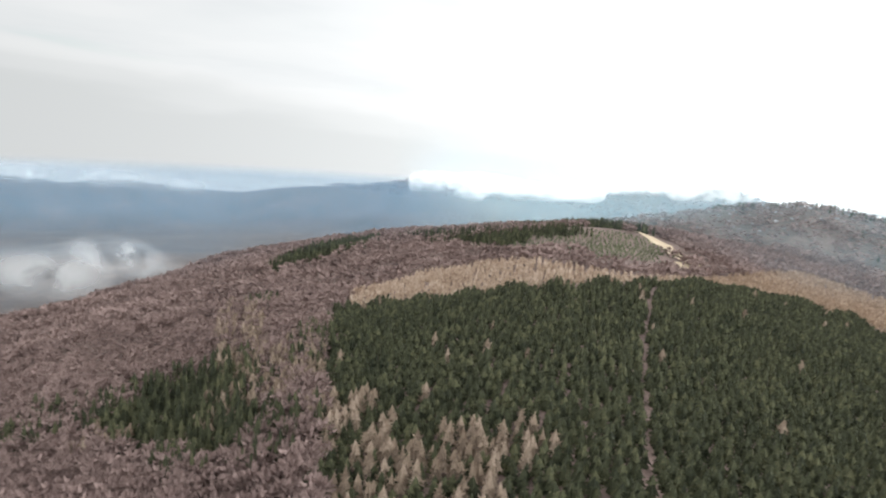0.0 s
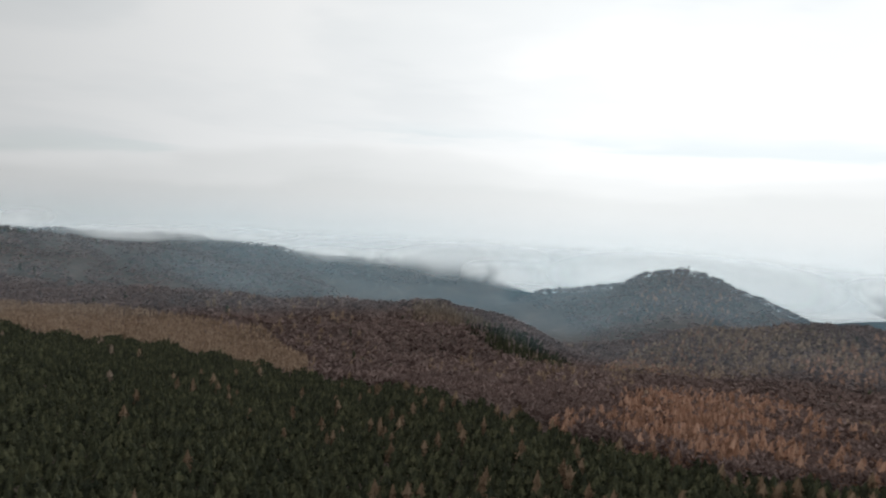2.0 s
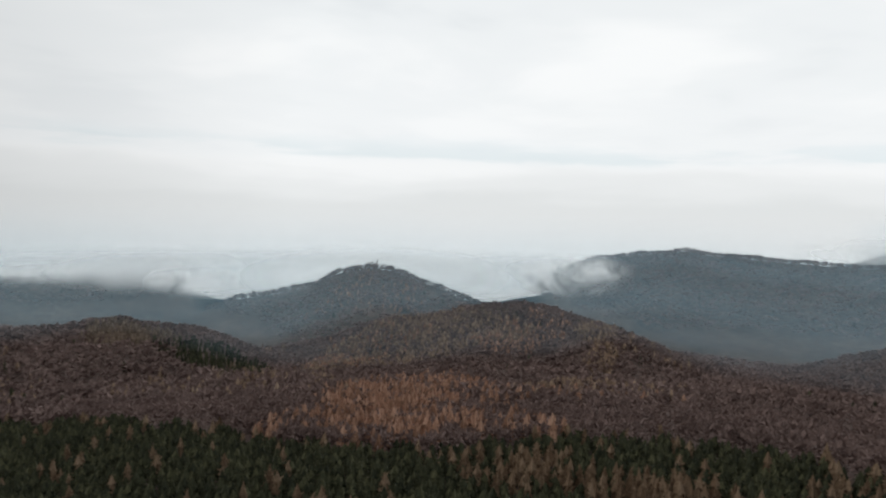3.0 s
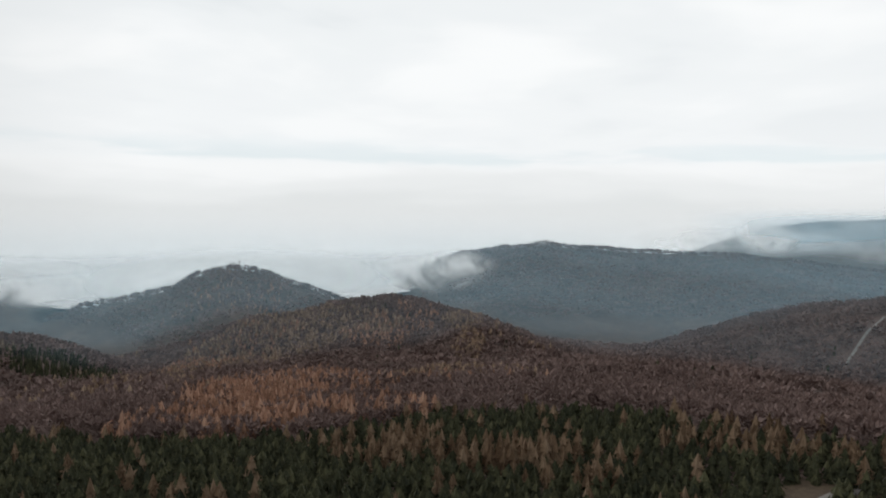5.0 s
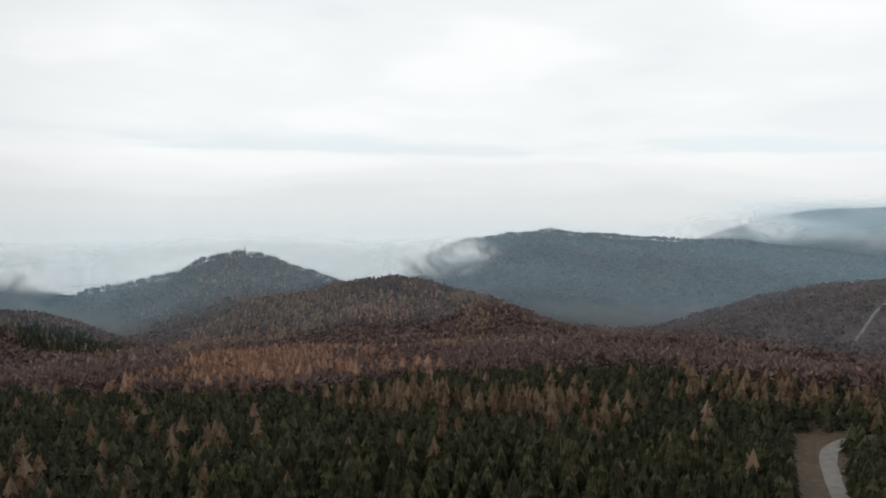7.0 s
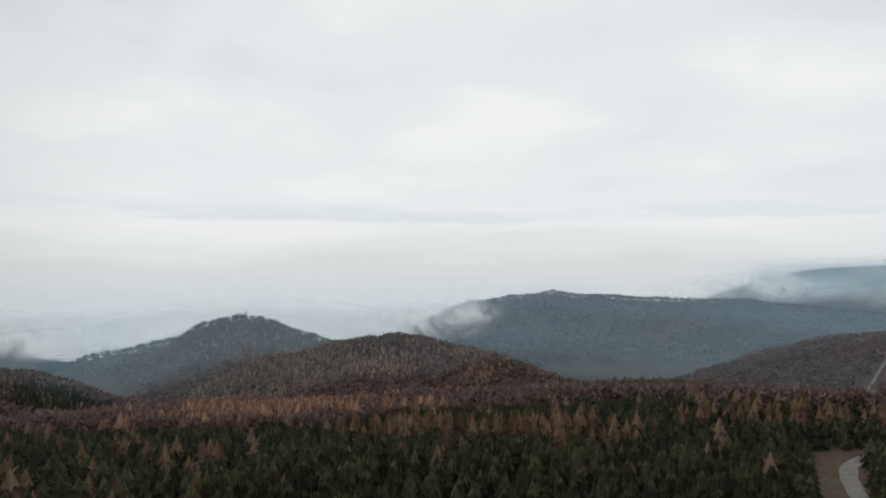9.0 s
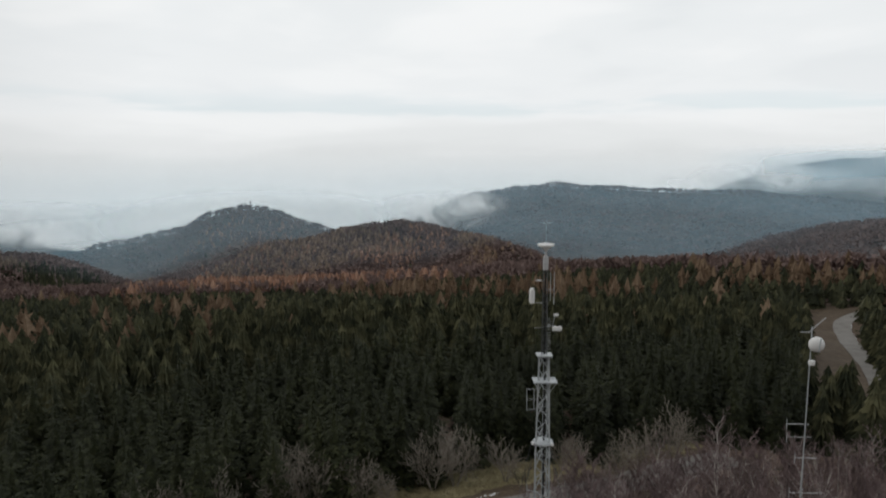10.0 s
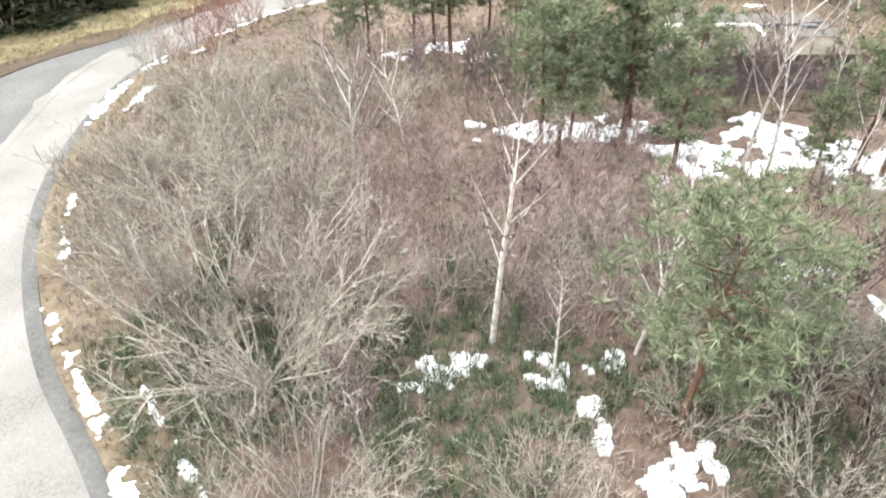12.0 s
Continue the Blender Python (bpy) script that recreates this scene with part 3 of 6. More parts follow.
def conifer_template(tiers, points, seed, droop=0.10, ragged=0.35, bare=0.10, full=0.8):
    """A conifer one metre high: overlapping ragged skirts of branches round a thin stem."""
    r = np.random.default_rng(seed)
    s = Soup()
    for t in range(tiers):
        k = t / tiers
        z_top = 1.0 - (1 - bare) * k * 0.86
        z_low = 1.0 - (1 - bare) * ((t + 1) / tiers) - 0.03
        rad = 0.5 * ((t + 1) / tiers) ** full
        m = points + t
        v = [(0, 0, min(1.0, z_top + 0.05))]
        a0 = r.uniform(0, 6.28)
        for i in range(2 * m):
            a = a0 + i * math.pi / m + r.uniform(-0.12, 0.12)
            q = rad * (r.uniform(0.85, 1.12) if i % 2 == 0 else r.uniform(0.3, 1 - ragged))
            v.append((q * math.cos(a), q * math.sin(a), z_low - droop * 0.5 * q + r.uniform(-0.02, 0.02) + (0.04 if i % 2 else 0)))
        s.add(v, [(0, 1 + i, 1 + (i + 1) % (2 * m)) for i in range(2 * m)])
    return s.arrays()


def sprays(s, r, count, low, full, wide, long, out_, up_):
    """Short sprays of needles all over a cone one metre high and one wide, standing outwards."""
    for i in range(count):
        k = r.uniform(0.02, 1.0) ** 0.62
        z_, q, a = 1.0 - (1 - low) * k, 0.5 * k ** full * r.uniform(0.55, 0.95), r.uniform(0, 6.28)
        b = Vector((q * math.cos(a), q * math.sin(a), z_))
        d_ = (Vector((math.cos(a), math.sin(a), 0)) * out_ + Vector((r.normal() * 0.35, r.normal() * 0.35, up_ + r.normal() * 0.3))).normalized()
        t = d_.cross(Vector((r.normal(), r.normal(), r.normal()))).normalized() * wide * r.uniform(0.6, 1.2)
        s.add([tuple(b + t), tuple(b - t), tuple(b + d_ * long * r.uniform(0.6, 1.2))], [(0, 1, 2)])


def bushy_template(seed):
    """A broad young spruce: a closed core of three tiers under many short drooping sprays."""
    r = np.random.default_rng(seed)
    s = Soup()
    s.add(*conifer_template(3, 4, seed, bare=0.0, full=0.5, droop=0.4, ragged=0.25))
    sprays(s, r, 24, 0.15, 0.6, 0.05, 0.17, 1.0, -0.15)
    return s.arrays()


def plume_template(seed):
    """A bare-needled larch: a loose feathery cone."""
    r = np.random.default_rng(seed)
    s = Soup()
    s.add(*conifer_template(2, 4, seed, bare=0.25, full=0.6, droop=0.2, ragged=0.5))
    sprays(s, r, 34, 0.08, 0.7, 0.05, 0.20, 0.8, 0.35)
    return s.arrays()


def bare_template(count, seed, long, wide):
    """A leafless crown one metre high: many short sprays of twigs filling a round head, thickest on its outside."""
    r = np.random.default_rng(seed)
    s = Soup()
    for i in range(count):
        w_ = Vector((r.normal(), r.normal(), r.normal() * 0.8 + 0.55)).normalized()
        b = Vector((0, 0, 0.50)) + Vector((w_.x * 0.46, w_.y * 0.46, w_.z * 0.44)) * r.uniform(0.45, 1.0) ** 0.6
        d_ = (w_ + Vector((r.normal(), r.normal(), r.normal() + 0.3)) * 0.6).normalized()
        t = d_.cross(Vector((r.normal(), r.normal(), r.normal()))).normalized() * wide * r.uniform(0.6, 1.2)
        s.add([tuple(b + t), tuple(b - t), tuple(b + d_ * long * r.uniform(0.6, 1.2))], [(0, 1, 2)])
    return s.arrays()


SPRUCE_FAR = [bushy_template(k) for k in range(7)]
SPRUCE_MID = [conifer_template(9, 7, 20 + k, droop=0.22, ragged=0.45, bare=0.03, full=0.6) for k in range(6)]
LARCH = [plume_template(40 + k) for k in range(6)]
BARE = [bare_template(48, 60 + k, 0.24, 0.07) for k in range(7)]


def az_of(x, y):
    return np.degrees(np.arctan2(x, y - 5))


def jitter_grid(x0, x1, y0, y1, step):
    gx, gy = np.meshgrid(np.arange(x0, x1, step), np.arange(y0, y1, step))
    p = np.stack([gx.ravel(), gy.ravel()], 1)
    return p + rng.uniform(-0.38, 0.38, p.shape) * step


# the valley road, as centre points of its bends
ROAD = [(2.0, 2.0), (-7.0, 14.0), (-14.5, 27.0), (-20.3, 40.0), (-20.0, 50.0), (-14.5, 58.5), (-6.5, 65.3), (4.0, 71.5), (16.0, 76.5), (32.0, 84.0)]


def road_distance(x, y):
    d = np.full(np.shape(x), 1e9)
    for (x0, y0), (x1, y1) in zip(ROAD[:-1], ROAD[1:]):
        dx, dy = x1 - x0, y1 - y0
        t = np.clip(((x - x0) * dx + (y - y0) * dy) / (dx * dx + dy * dy), 0, 1)
        d = np.minimum(d, np.hypot(x - x0 - t * dx, y - y0 - t * dy))
    return d


# outer edge of the spruce plantation, by bearing
EDGE_AZ = np.array([-111, -100, -91, -84, -80, -73, -67, -60, -54, -50, -44.5, -38.5, -34, -28, -24, -17, -10, 0, 9, 18, 25, 33, 45, 60])
EDGE_D = np.array([440, 440, 443, 475, 545, 640, 625, 595, 570, 505, 480, 425, 350, 325, 292, 278, 280, 312, 310, 288, 268, 258, 250, 230])
# inner edge: the strip of open ground beyond the road
NEAR_AZ = np.array([-112, -80, -60, -45, -37, -29, -20, -15, -8, -2, 5, 10, 16, 22, 27, 33, 45, 60])
NEAR_D = np.array([60, 56, 56, 56, 57, 60, 63, 67, 71, 74, 78, 82, 88, 95, 100, 100, 90, 80])


def plantation(p):
    x, y = p[:, 0], p[:, 1]
    az, d = az_of(x, y), np.hypot(x, y - 5)
    ok = (az > -110.5 + 1.2 * np.sin(d * 0.06) + 0.8 * np.sin(d * 0.17)) & (az < 58) & (d > np.interp(az, NEAR_AZ, NEAR_D)) & ~((az > 27.5) & (az < np.interp(d, [120, 160, 190, 225, 262], [32.6, 32.0, 31.6, 30.8, 30.8])) & (d > 118) & (d < 229)) & (d < np.interp(az, EDGE_AZ, EDGE_D) * (1 + 0.03 * np.sin(az * 1.7)))
    ride = np.abs(y - np.interp(x, [-502, -454, -350, -280, -226, -157], [65, 57, 43, 38, 35, 32])) < 1.25          # a cut ride running west through the block
    return ok & ~(ride & (x < -90)) & (road_distance(x, y) > 7)


grid = jitter_grid(-700, 260, -260, 520, 3.9)
grid = grid[plantation(grid)]
z = land(grid[:, 0], grid[:, 1])
d = np.hypot(grid[:, 0], grid[:, 1] - 5)
az = az_of(grid[:, 0], grid[:, 1])
clump = np.sin(grid[:, 0] * 0.045 + 2 * np.sin(grid[:, 1] * 0.03)) + np.sin(grid[:, 1] * 0.06 + grid[:, 0] * 0.02)
# larches stand in drifts among the spruce
p_larch = np.where(az < -62, 0.006, np.where((az > -45) & (d > 115), 0.03, 0.011)) + 0.05 * np.clip(clump - 0.5, 0, 1) * ((az > -45) & (d > 110)) + 0.17 * ((az > -22) & (az < 16) & (d > 175)) * np.clip(2 * clump - 0.3, 0, 1)
p_larch = p_larch + 0.38 * ((az > 19) & (d > 240)) + 0.5 * (np.hypot((grid[:, 0] - 30) / 24, (grid[:, 1] - 228) / 13) < 1) + 0.35 * (np.hypot((grid[:, 0] + 9) / 12, (grid[:, 1] - 248) / 12) < 1)
p_larch = p_larch + 0.5 * ((az < -86) & (d < 205 + 12 * np.sin(az))) * np.clip(clump + 0.9, 0, 1)
is_larch = (rng.random(len(grid)) < p_larch) & ~((az > -48) & (d < np.interp(az, NEAR_AZ, NEAR_D) + 55))


def plant(name, label, templates, spots, h0, h1, w0, w1, mat):
    n = len(spots)
    ob = scatter(name, templates, spots, rng.uniform(h0, h1, n), rng.uniform(w0, w1, n), rng.uniform(0, 6.28, n), mat, rng)
    return tagged(ob, label, "forest", kind="stuff")


spots = np.column_stack([grid, z - 0.3])
near_row = (d < np.interp(az, NEAR_AZ, NEAR_D) + 90) & (az > -42) & (az < 36)
front_at = np.argsort(np.where(is_larch, 1e9, d - np.interp(az, NEAR_AZ, NEAR_D) + 1e6 * ((az < -42) | (az > 27))))[:290]
FRONT = spots[front_at].tolist()
near_row[front_at] = False
keep_row = np.ones(len(grid), bool)
keep_row[front_at] = False
plant("spruce_forest", "dense dark green spruce plantation on the ridge", SPRUCE_FAR, spots[~is_larch & ~near_row & keep_row], 5.6, 8.0, 0.60, 0.84, M_SPRUCE)
plant("spruce_forest_edge", "dark green spruces along the edge of the clearing", SPRUCE_MID, spots[~is_larch & near_row], 8.0, 11.5, 0.46, 0.62, M_LITSPRUCE)
plant("larch_drift", "pale tan larches scattered among dark spruces", LARCH, spots[is_larch & (az < -62)], 7.5, 10.5, 0.44, 0.62, M_LARCH)
plant("larch_drift", "orange-tan autumn larches scattered among dark spruces", LARCH, spots[is_larch & (az >= -62)], 8.0, 11.5, 0.42, 0.56, M_TAWNY)

def blob(p, cx, cy, rx, ry, turn=0.0, seed=0.0):
    """Whether points lie in a patch with a wavy rim."""
    c, sn = math.cos(radians(turn)), math.sin(radians(turn))
    u, v = (p[:, 0] - cx) * c + (p[:, 1] - cy) * sn, -(p[:, 0] - cx) * sn + (p[:, 1] - cy) * c
    a = np.arctan2(v / ry, u / rx)
    return np.hypot(u / rx, v / ry) < 1 + 0.16 * np.sin(3 * a + seed) + 0.10 * np.sin(7 * a + 2 * seed)


def on_land(p, sink=0.3):
    return np.column_stack([p, land(p[:, 0], p[:, 1]) - sink])


def patch(cx, cy, rx, ry, step, turn=0.0, seed=0.0, share=1.0):
    m = max(rx, ry) * 1.3
    p = jitter_grid(cx - m, cx + m, cy - m, cy + m, step)
    return p[blob(p, cx, cy, rx, ry, turn, seed) & (rng.random(len(p)) < share)]


# larch belts: at the far end of the west block, and a rust-coloured stand on the valley slope
BELT_AZ, BELT_W = [-109, -103, -97, -91, -84, -80, -73, -66, -60, -54, -51, -47.5, -46.5], [60, 135, 125, 85, 20, 40, 190, 200, 190, 160, 200, 100, 10]
belt = jitter_grid(-860, -120, -220, 520, 4.2)
baz, bd = az_of(belt[:, 0], belt[:, 1]), np.hypot(belt[:, 0], belt[:, 1] - 5)
e = np.interp(baz, EDGE_AZ, EDGE_D)
keep = ((baz > -109) & (baz < -46.5) & (bd > e + 4) & (bd < e + np.interp(baz, BELT_AZ, BELT_W)))
belt, baz = belt[keep], baz[keep]
plant("larch_belt", "pale tan larch belt along the plantation", LARCH, on_land(belt[baz <= -80]), 5.0, 7.5, 0.4, 0.55, M_STRAW)
plant("larch_belt", "tawny larch belt on the northern slope", LARCH, on_land(belt[baz > -80]), 5.0, 7.5, 0.45, 0.6, M_FAWN)


RUSTY = [patch(-86, 324, 40, 46, 5.0, 20, 1.0, 0.5), patch(-96, 340, 58, 60, 7.0, 0, 2.0, 0.45), patch(-114, 430, 40, 76, 5.2, 8, 1.5, 0.7), patch(-104, 470, 66, 110, 8.0, 8, 2.5, 0.35), patch(-104, 570, 36, 80, 6.0, 0, 2.0, 0.55), patch(-36, 338, 36, 34, 5.5, 0, 3.0, 0.5), patch(-20, 480, 90, 75, 7.0, -30, 1.0, 0.16)]
HAZEL = [patch(-70, 790, 42, 36, 6.5, 0, 0.5, 0.65), patch(-40, 850, 45, 60, 7.0, 0, 4.0, 0.4), patch(-240, 830, 75, 70, 8.0, 0, 1.0, 0.35), patch(-270, 745, 40, 50, 7.0, 0, 2.0, 0.4), patch(-430, 1480, 130, 150, 12.0, 0, 3.0, 0.3)]
plant("larch_stand", "rust-coloured larch stand on the slope", LARCH, on_land(np.concatenate(RUSTY)), 9.5, 13.5, 0.42, 0.55, M_RUST)
plant("larch_stand", "tan larches on the middle hills", LARCH, on_land(np.concatenate(HAZEL)), 9.5, 13.0, 0.45, 0.6, M_RUST)
TAN = [patch(-444, 620, 45, 40, 5.0, 30, 1.5, 0.8), patch(-300, 590, 28, 40, 6.0, 20, 2.5, 0.35), patch(-270, -118, 45, 20, 4.5, 25, 0.7, 0.75), patch(-222, -114, 24, 16, 5.0, 0, 1.0, 0.9), patch(-257, -102, 14, 9, 5.0, 0, 2.0, 0.9), patch(-192, -149, 13, 9, 4.5, 0, 2.0), patch(-200, -66, 9, 6, 4.5, 0, 1.0), patch(-216, -72, 16, 12, 4.5, 0, 1.0, 0.8),
       patch(-350, -190, 115, 6, 4.5, 28, 0.0, 0.8), patch(-345, -172, 105, 6, 4.5, 28, 1.0, 0.8), patch(-120, 905, 45, 30, 7.0, 0, 2.0, 0.7)]
plant("larch_grove", "pale tan larches in groves and rows", LARCH, on_land(np.concatenate(TAN)), 8.0, 11.5, 0.4, 0.55, M_LARCH)
GREEN = [patch(-225, -135, 62, 32, 4.0, 30, 1.0, 0.7), patch(-300, -116, 30, 12, 4.0, 20, 3.0, 0.8), patch(-735, -130, 22, 65, 5.0, 0, 1.0, 0.7), patch(-652, -72, 12, 26, 5.0, 0, 2.0), patch(-200, -90, 30, 16, 4.0, 20, 2.0, 0.8), patch(-205, -185, 30, 22, 4.5, 0, 2.0, 0.6), patch(-700, -270, 70, 42, 4.6, -20, 1.0),
         patch(-345, 625, 66, 46, 5.0, -30, 2.2, 0.6), patch(-690, -60, 20, 75, 5.0, 0, 1.0, 0.7), patch(-780, 10, 22, 70, 5.5, 0, 2.0), patch(-440, -215, 40, 12, 5.0, 25, 1.0, 0.8)]
plant("spruce_grove", "dark green spruces in groves among leafless woods", SPRUCE_FAR, on_land(np.concatenate(GREEN)), 9.0, 13.0, 0.34, 0.46, M_SPRUCE)
young = patch(-660, 15, 78, 85, 4.2, 0, 1.0, 0.9)
plant("young_plantation", "low grey-green young conifer plantation", SPRUCE_FAR, on_land(young), 2.0, 3.6, 0.6, 0.9, M_YOUNG)

# leafless beech woods over the hills, as dense as they look from the ridge


def woodland(n, az0, az1, d0, d1, even):
    """Scattered standing places of trees: evenly over the land, or thinning with the distance."""
    a = rng.uniform(az0, az1, n)
    dd = np.sqrt(rng.uniform(d0 ** 2, d1 ** 2, n)) if even else np.exp(rng.uniform(math.log(d0), math.log(d1), n))
    p = np.stack([dd * np.sin(np.radians(a)), 5 + dd * np.cos(np.radians(a))], 1)
    inside = plantation(p) | ((a > -109) & (a < -46.5) & (dd < np.interp(a, EDGE_AZ, EDGE_D) + np.interp(a, BELT_AZ, BELT_W))) | ((a > -111) & (dd < np.interp(a, EDGE_AZ, EDGE_D)))
    for cx, cy, rx, ry, turn in [(-84, 325, 36, 44, 0), (-112, 430, 42, 76, 8)]:
        inside |= blob(p, cx, cy, rx, ry, turn) & (rng.random(n) < 0.5)
    for cx, cy, rx, ry, turn in [(-225, -135, 56, 28, 30), (-660, 15, 85, 95, 0), (-715, 95, 75, 24, 22), (-700, -270, 68, 40, -20), (-690, -60, 20, 75, 0), (-780, 10, 22, 70, 0), (-345, 625, 56, 38, -30), (-444, 620, 42, 36, 30)]:
        inside |= blob(p, cx, cy, rx, ry, turn)
    u = (p[:, 0] - 440) * 0.707 + (p[:, 1] - 718) * 0.707
    inside |= (np.abs((p[:, 0] - 440) * -0.707 + (p[:, 1] - 718) * 0.707) < 7) & (u > -10) & (u < 160)
    return p[~inside & (land(p[:, 0], p[:, 1]) > -200)]


CROWN = [bare_template(14, 80 + k, 0.40, 0.15) for k in range(9)]
bp = woodland(17000, -150, 52, 120, 480, False)
plant("beech_wood", "leafless brown beech woods below the plantation", BARE, on_land(bp, 0.5), 7.0, 11.0, 0.75, 1.05, M_BARE)
bp = woodland(40000, -150, 52, 440, 1150, True)
plant("beech_wood", "leafless brown beech woods covering the middle hills", CROWN, on_land(bp, 0.5), 6.5, 10.0, 0.9, 1.35, M_BARE)
bp = woodland(34000, -150, 40, 1130, 2700, True)
plant("beech_wood", "leafless brown woods on the far slopes", CROWN, on_land(bp, 1.0), 7.0, 12.0, 1.1, 1.8, M_BARE)
sp = np.concatenate([woodland(1700, -60, 10, 450, 1100, True), woodland(3200, -22, 4, 560, 980, True)])
sp = sp[np.sin(sp[:, 0] * 0.02 + 1.3 * np.sin(sp[:, 1] * 0.013)) + np.sin(sp[:, 1] * 0.017) > 0.1]
plant("larch_speckle", "single tan larches scattered through the beech woods", LARCH, on_land(sp), 8.5, 12.5, 0.45, 0.6, M_FAWN)
sp = woodland(500, -70, 45, 500, 2500, True)
plant("spruce_speckle", "single dark spruces scattered through the hill woods", SPRUCE_FAR, on_land(sp), 9.0, 13.0, 0.4, 0.55, M_SPRUCE)


def drape(name, label, category, left, right, lift, mat, steps=4, kind="structure", thick=0.0):
    """A strip laid over the ground between two edge lines of equally many points."""
    left, right = np.asarray(left, float), np.asarray(right, float)
    t = np.linspace(0, 1, steps + 1)[:, None, None]
    g = left[None] * (1 - t) + right[None] * t
    zz = land(g[..., 0], g[..., 1]) + lift
    zz[0] -= thick
    zz[-1] -= thick
    v = np.concatenate([g, zz[..., None]], 2).reshape(-1, 3)
    m = len(left)
    i, j = np.meshgrid(np.arange(steps), np.arange(m - 1), indexing="ij")
    q = np.stack([i * m + j, i * m + j + 1, (i + 1) * m + j + 1, (i + 1) * m + j], 2).reshape(-1, 4)
    me = mesh_from(name, v, q, mat, True)
    if sum(p.normal.z for p in me.polygons[:200]) < 0:
        me.flip_normals()
    return tagged(new(name, me), label, category, kind=kind)


def curve_through(pts, n):
    """Points evenly spread on a smooth curve through the given ones."""
    p = np.asarray(pts, float)
    p = np.concatenate([[2 * p[0] - p[1]], p, [2 * p[-1] - p[-2]]])
    out = []
    for i in range(1, len(p) - 2):
        t = np.linspace(0, 1, 16, endpoint=False)[:, None]
        a, b, c, d = p[i - 1], p[i], p[i + 1], p[i + 2]
        out.append(0.5 * (2 * b + (c - a) * t + (2 * a - 5 * b + 4 * c - d) * t ** 2 + (3 * b - a - 3 * c + d) * t ** 3))
    out = np.concatenate(out + [p[-2:-1]])
    s = np.concatenate([[0], np.cumsum(np.hypot(*np.diff(out[:, :2], axis=0).T))])
    k = np.linspace(0, s[-1], n)
    return np.stack([np.interp(k, s, out[:, c]) for c in range(out.shape[1])], 1)


def offset(line, dist):
    d = np.gradient(line[:, :2], axis=0)
    d /= np.hypot(d[:, 0], d[:, 1])[:, None]
    return line[:, :2] + np.stack([-d[:, 1], d[:, 0]], 1) * np.reshape(dist, (-1, 1))


track = curve_through([(-790, 60), (-745, 84), (-700, 100), (-655, 108), (-610, 96), (-550, 68), (-500, 60)], 60)
wide = np.interp(np.arange(60), [0, 12, 30, 42, 50, 59], [5, 12, 15, 3, 2, 4])
wide = wide * (0.8 + 0.35 * np.sin(np.arange(60) * 0.9) * np.sin(np.arange(60) * 0.37))
drape("sandy_clearing", "bare sandy clearing along the ridge track", "clearing", offset(track, wide), offset(track, -wide), 0.6, M_SAND, 3)

lane = curve_through([(430, 708), (447, 726), (476, 754), (527, 804), (548, 824)], 30)
drape("forest_track", "pale earth track climbing the wooded spur", "track", offset(lane, 1.7), offset(lane, -1.7), 0.9, M_GRAVEL, 2)

# ---------------------------------------------------------------- the road
r4 = np.random.default_rng(4)


def ragged(line, amount):
    """An edge line with a natural, uneven run."""
    fine = curve_through(line, 4 * len(line))
    n = len(fine)
    k = np.arange(n)
    w_ = np.interp(k, np.arange(0, n, 5), r4.normal(0, 1, len(np.arange(0, n, 5)))) + 0.15 * r4.normal(0, 1, n)
    return offset(fine, w_ * amount)


inner = curve_through([(3.0, 4.0), (-3.5, 14.0), (-9.2, 22.2), (-13.1, 27.0), (-15.9, 32.0), (-17.6, 37.0), (-18.4, 41.5), (-18.6, 46.0), (-18.1, 50.2), (-16.3, 54.2), (-13.8, 57.4), (-8.0, 63.0), (-1.0, 67.6), (5.4, 70.8), (12.0, 74.0), (20.0, 78.5), (36.0, 88.0)], 150)
pale_w = np.interp(inner[:, 1], [0, 40, 56, 66, 90], [3.2, 3.3, 3.8, 4.6, 4.6])
pale_out = offset(inner, pale_w)
drape("gravel_lane", "pale gravelled lane curving round the yard", "road", offset(inner, 0.0), pale_out, 0.075, M_GRAVEL, 8, thick=0.06)
spill_in = curve_through(offset(inner, pale_w - 0.5), 600)
spill_out = ragged(offset(inner, pale_w + 0.12), 0.16)
drape("gravel_spill", "loose pale gravel spilt over the asphalt edge", "gravel", spill_in, spill_out, 0.086, M_GRAVEL, 3)
gut = inner[: 80]
drape("gutter", "grey concrete gutter along the inner road edge", "gutter", offset(gut, -0.55), offset(gut, -0.004), 0.06, M_GUTTER, 4, thick=0.03)
lay_out = curve_through([(-14.0, -2.0), (-21.0, 10.0), (-27.0, 24.0), (-28.9, 36.0), (-27.6, 45.4), (-25.2, 51.2), (-21.8, 56.0), (-18.2, 59.6)], 70)
k = np.argmin(np.hypot(pale_out[:, 0] - lay_out[-1, 0], pale_out[:, 1] - lay_out[-1, 1]))
lay_in = curve_through(pale_out[: k + 1: 3], 70)
drape("asphalt_road", "worn grey asphalt of the wide road bend", "road", lay_in, lay_out, 0.07, M_ASPHALT, 14, thick=0.05)
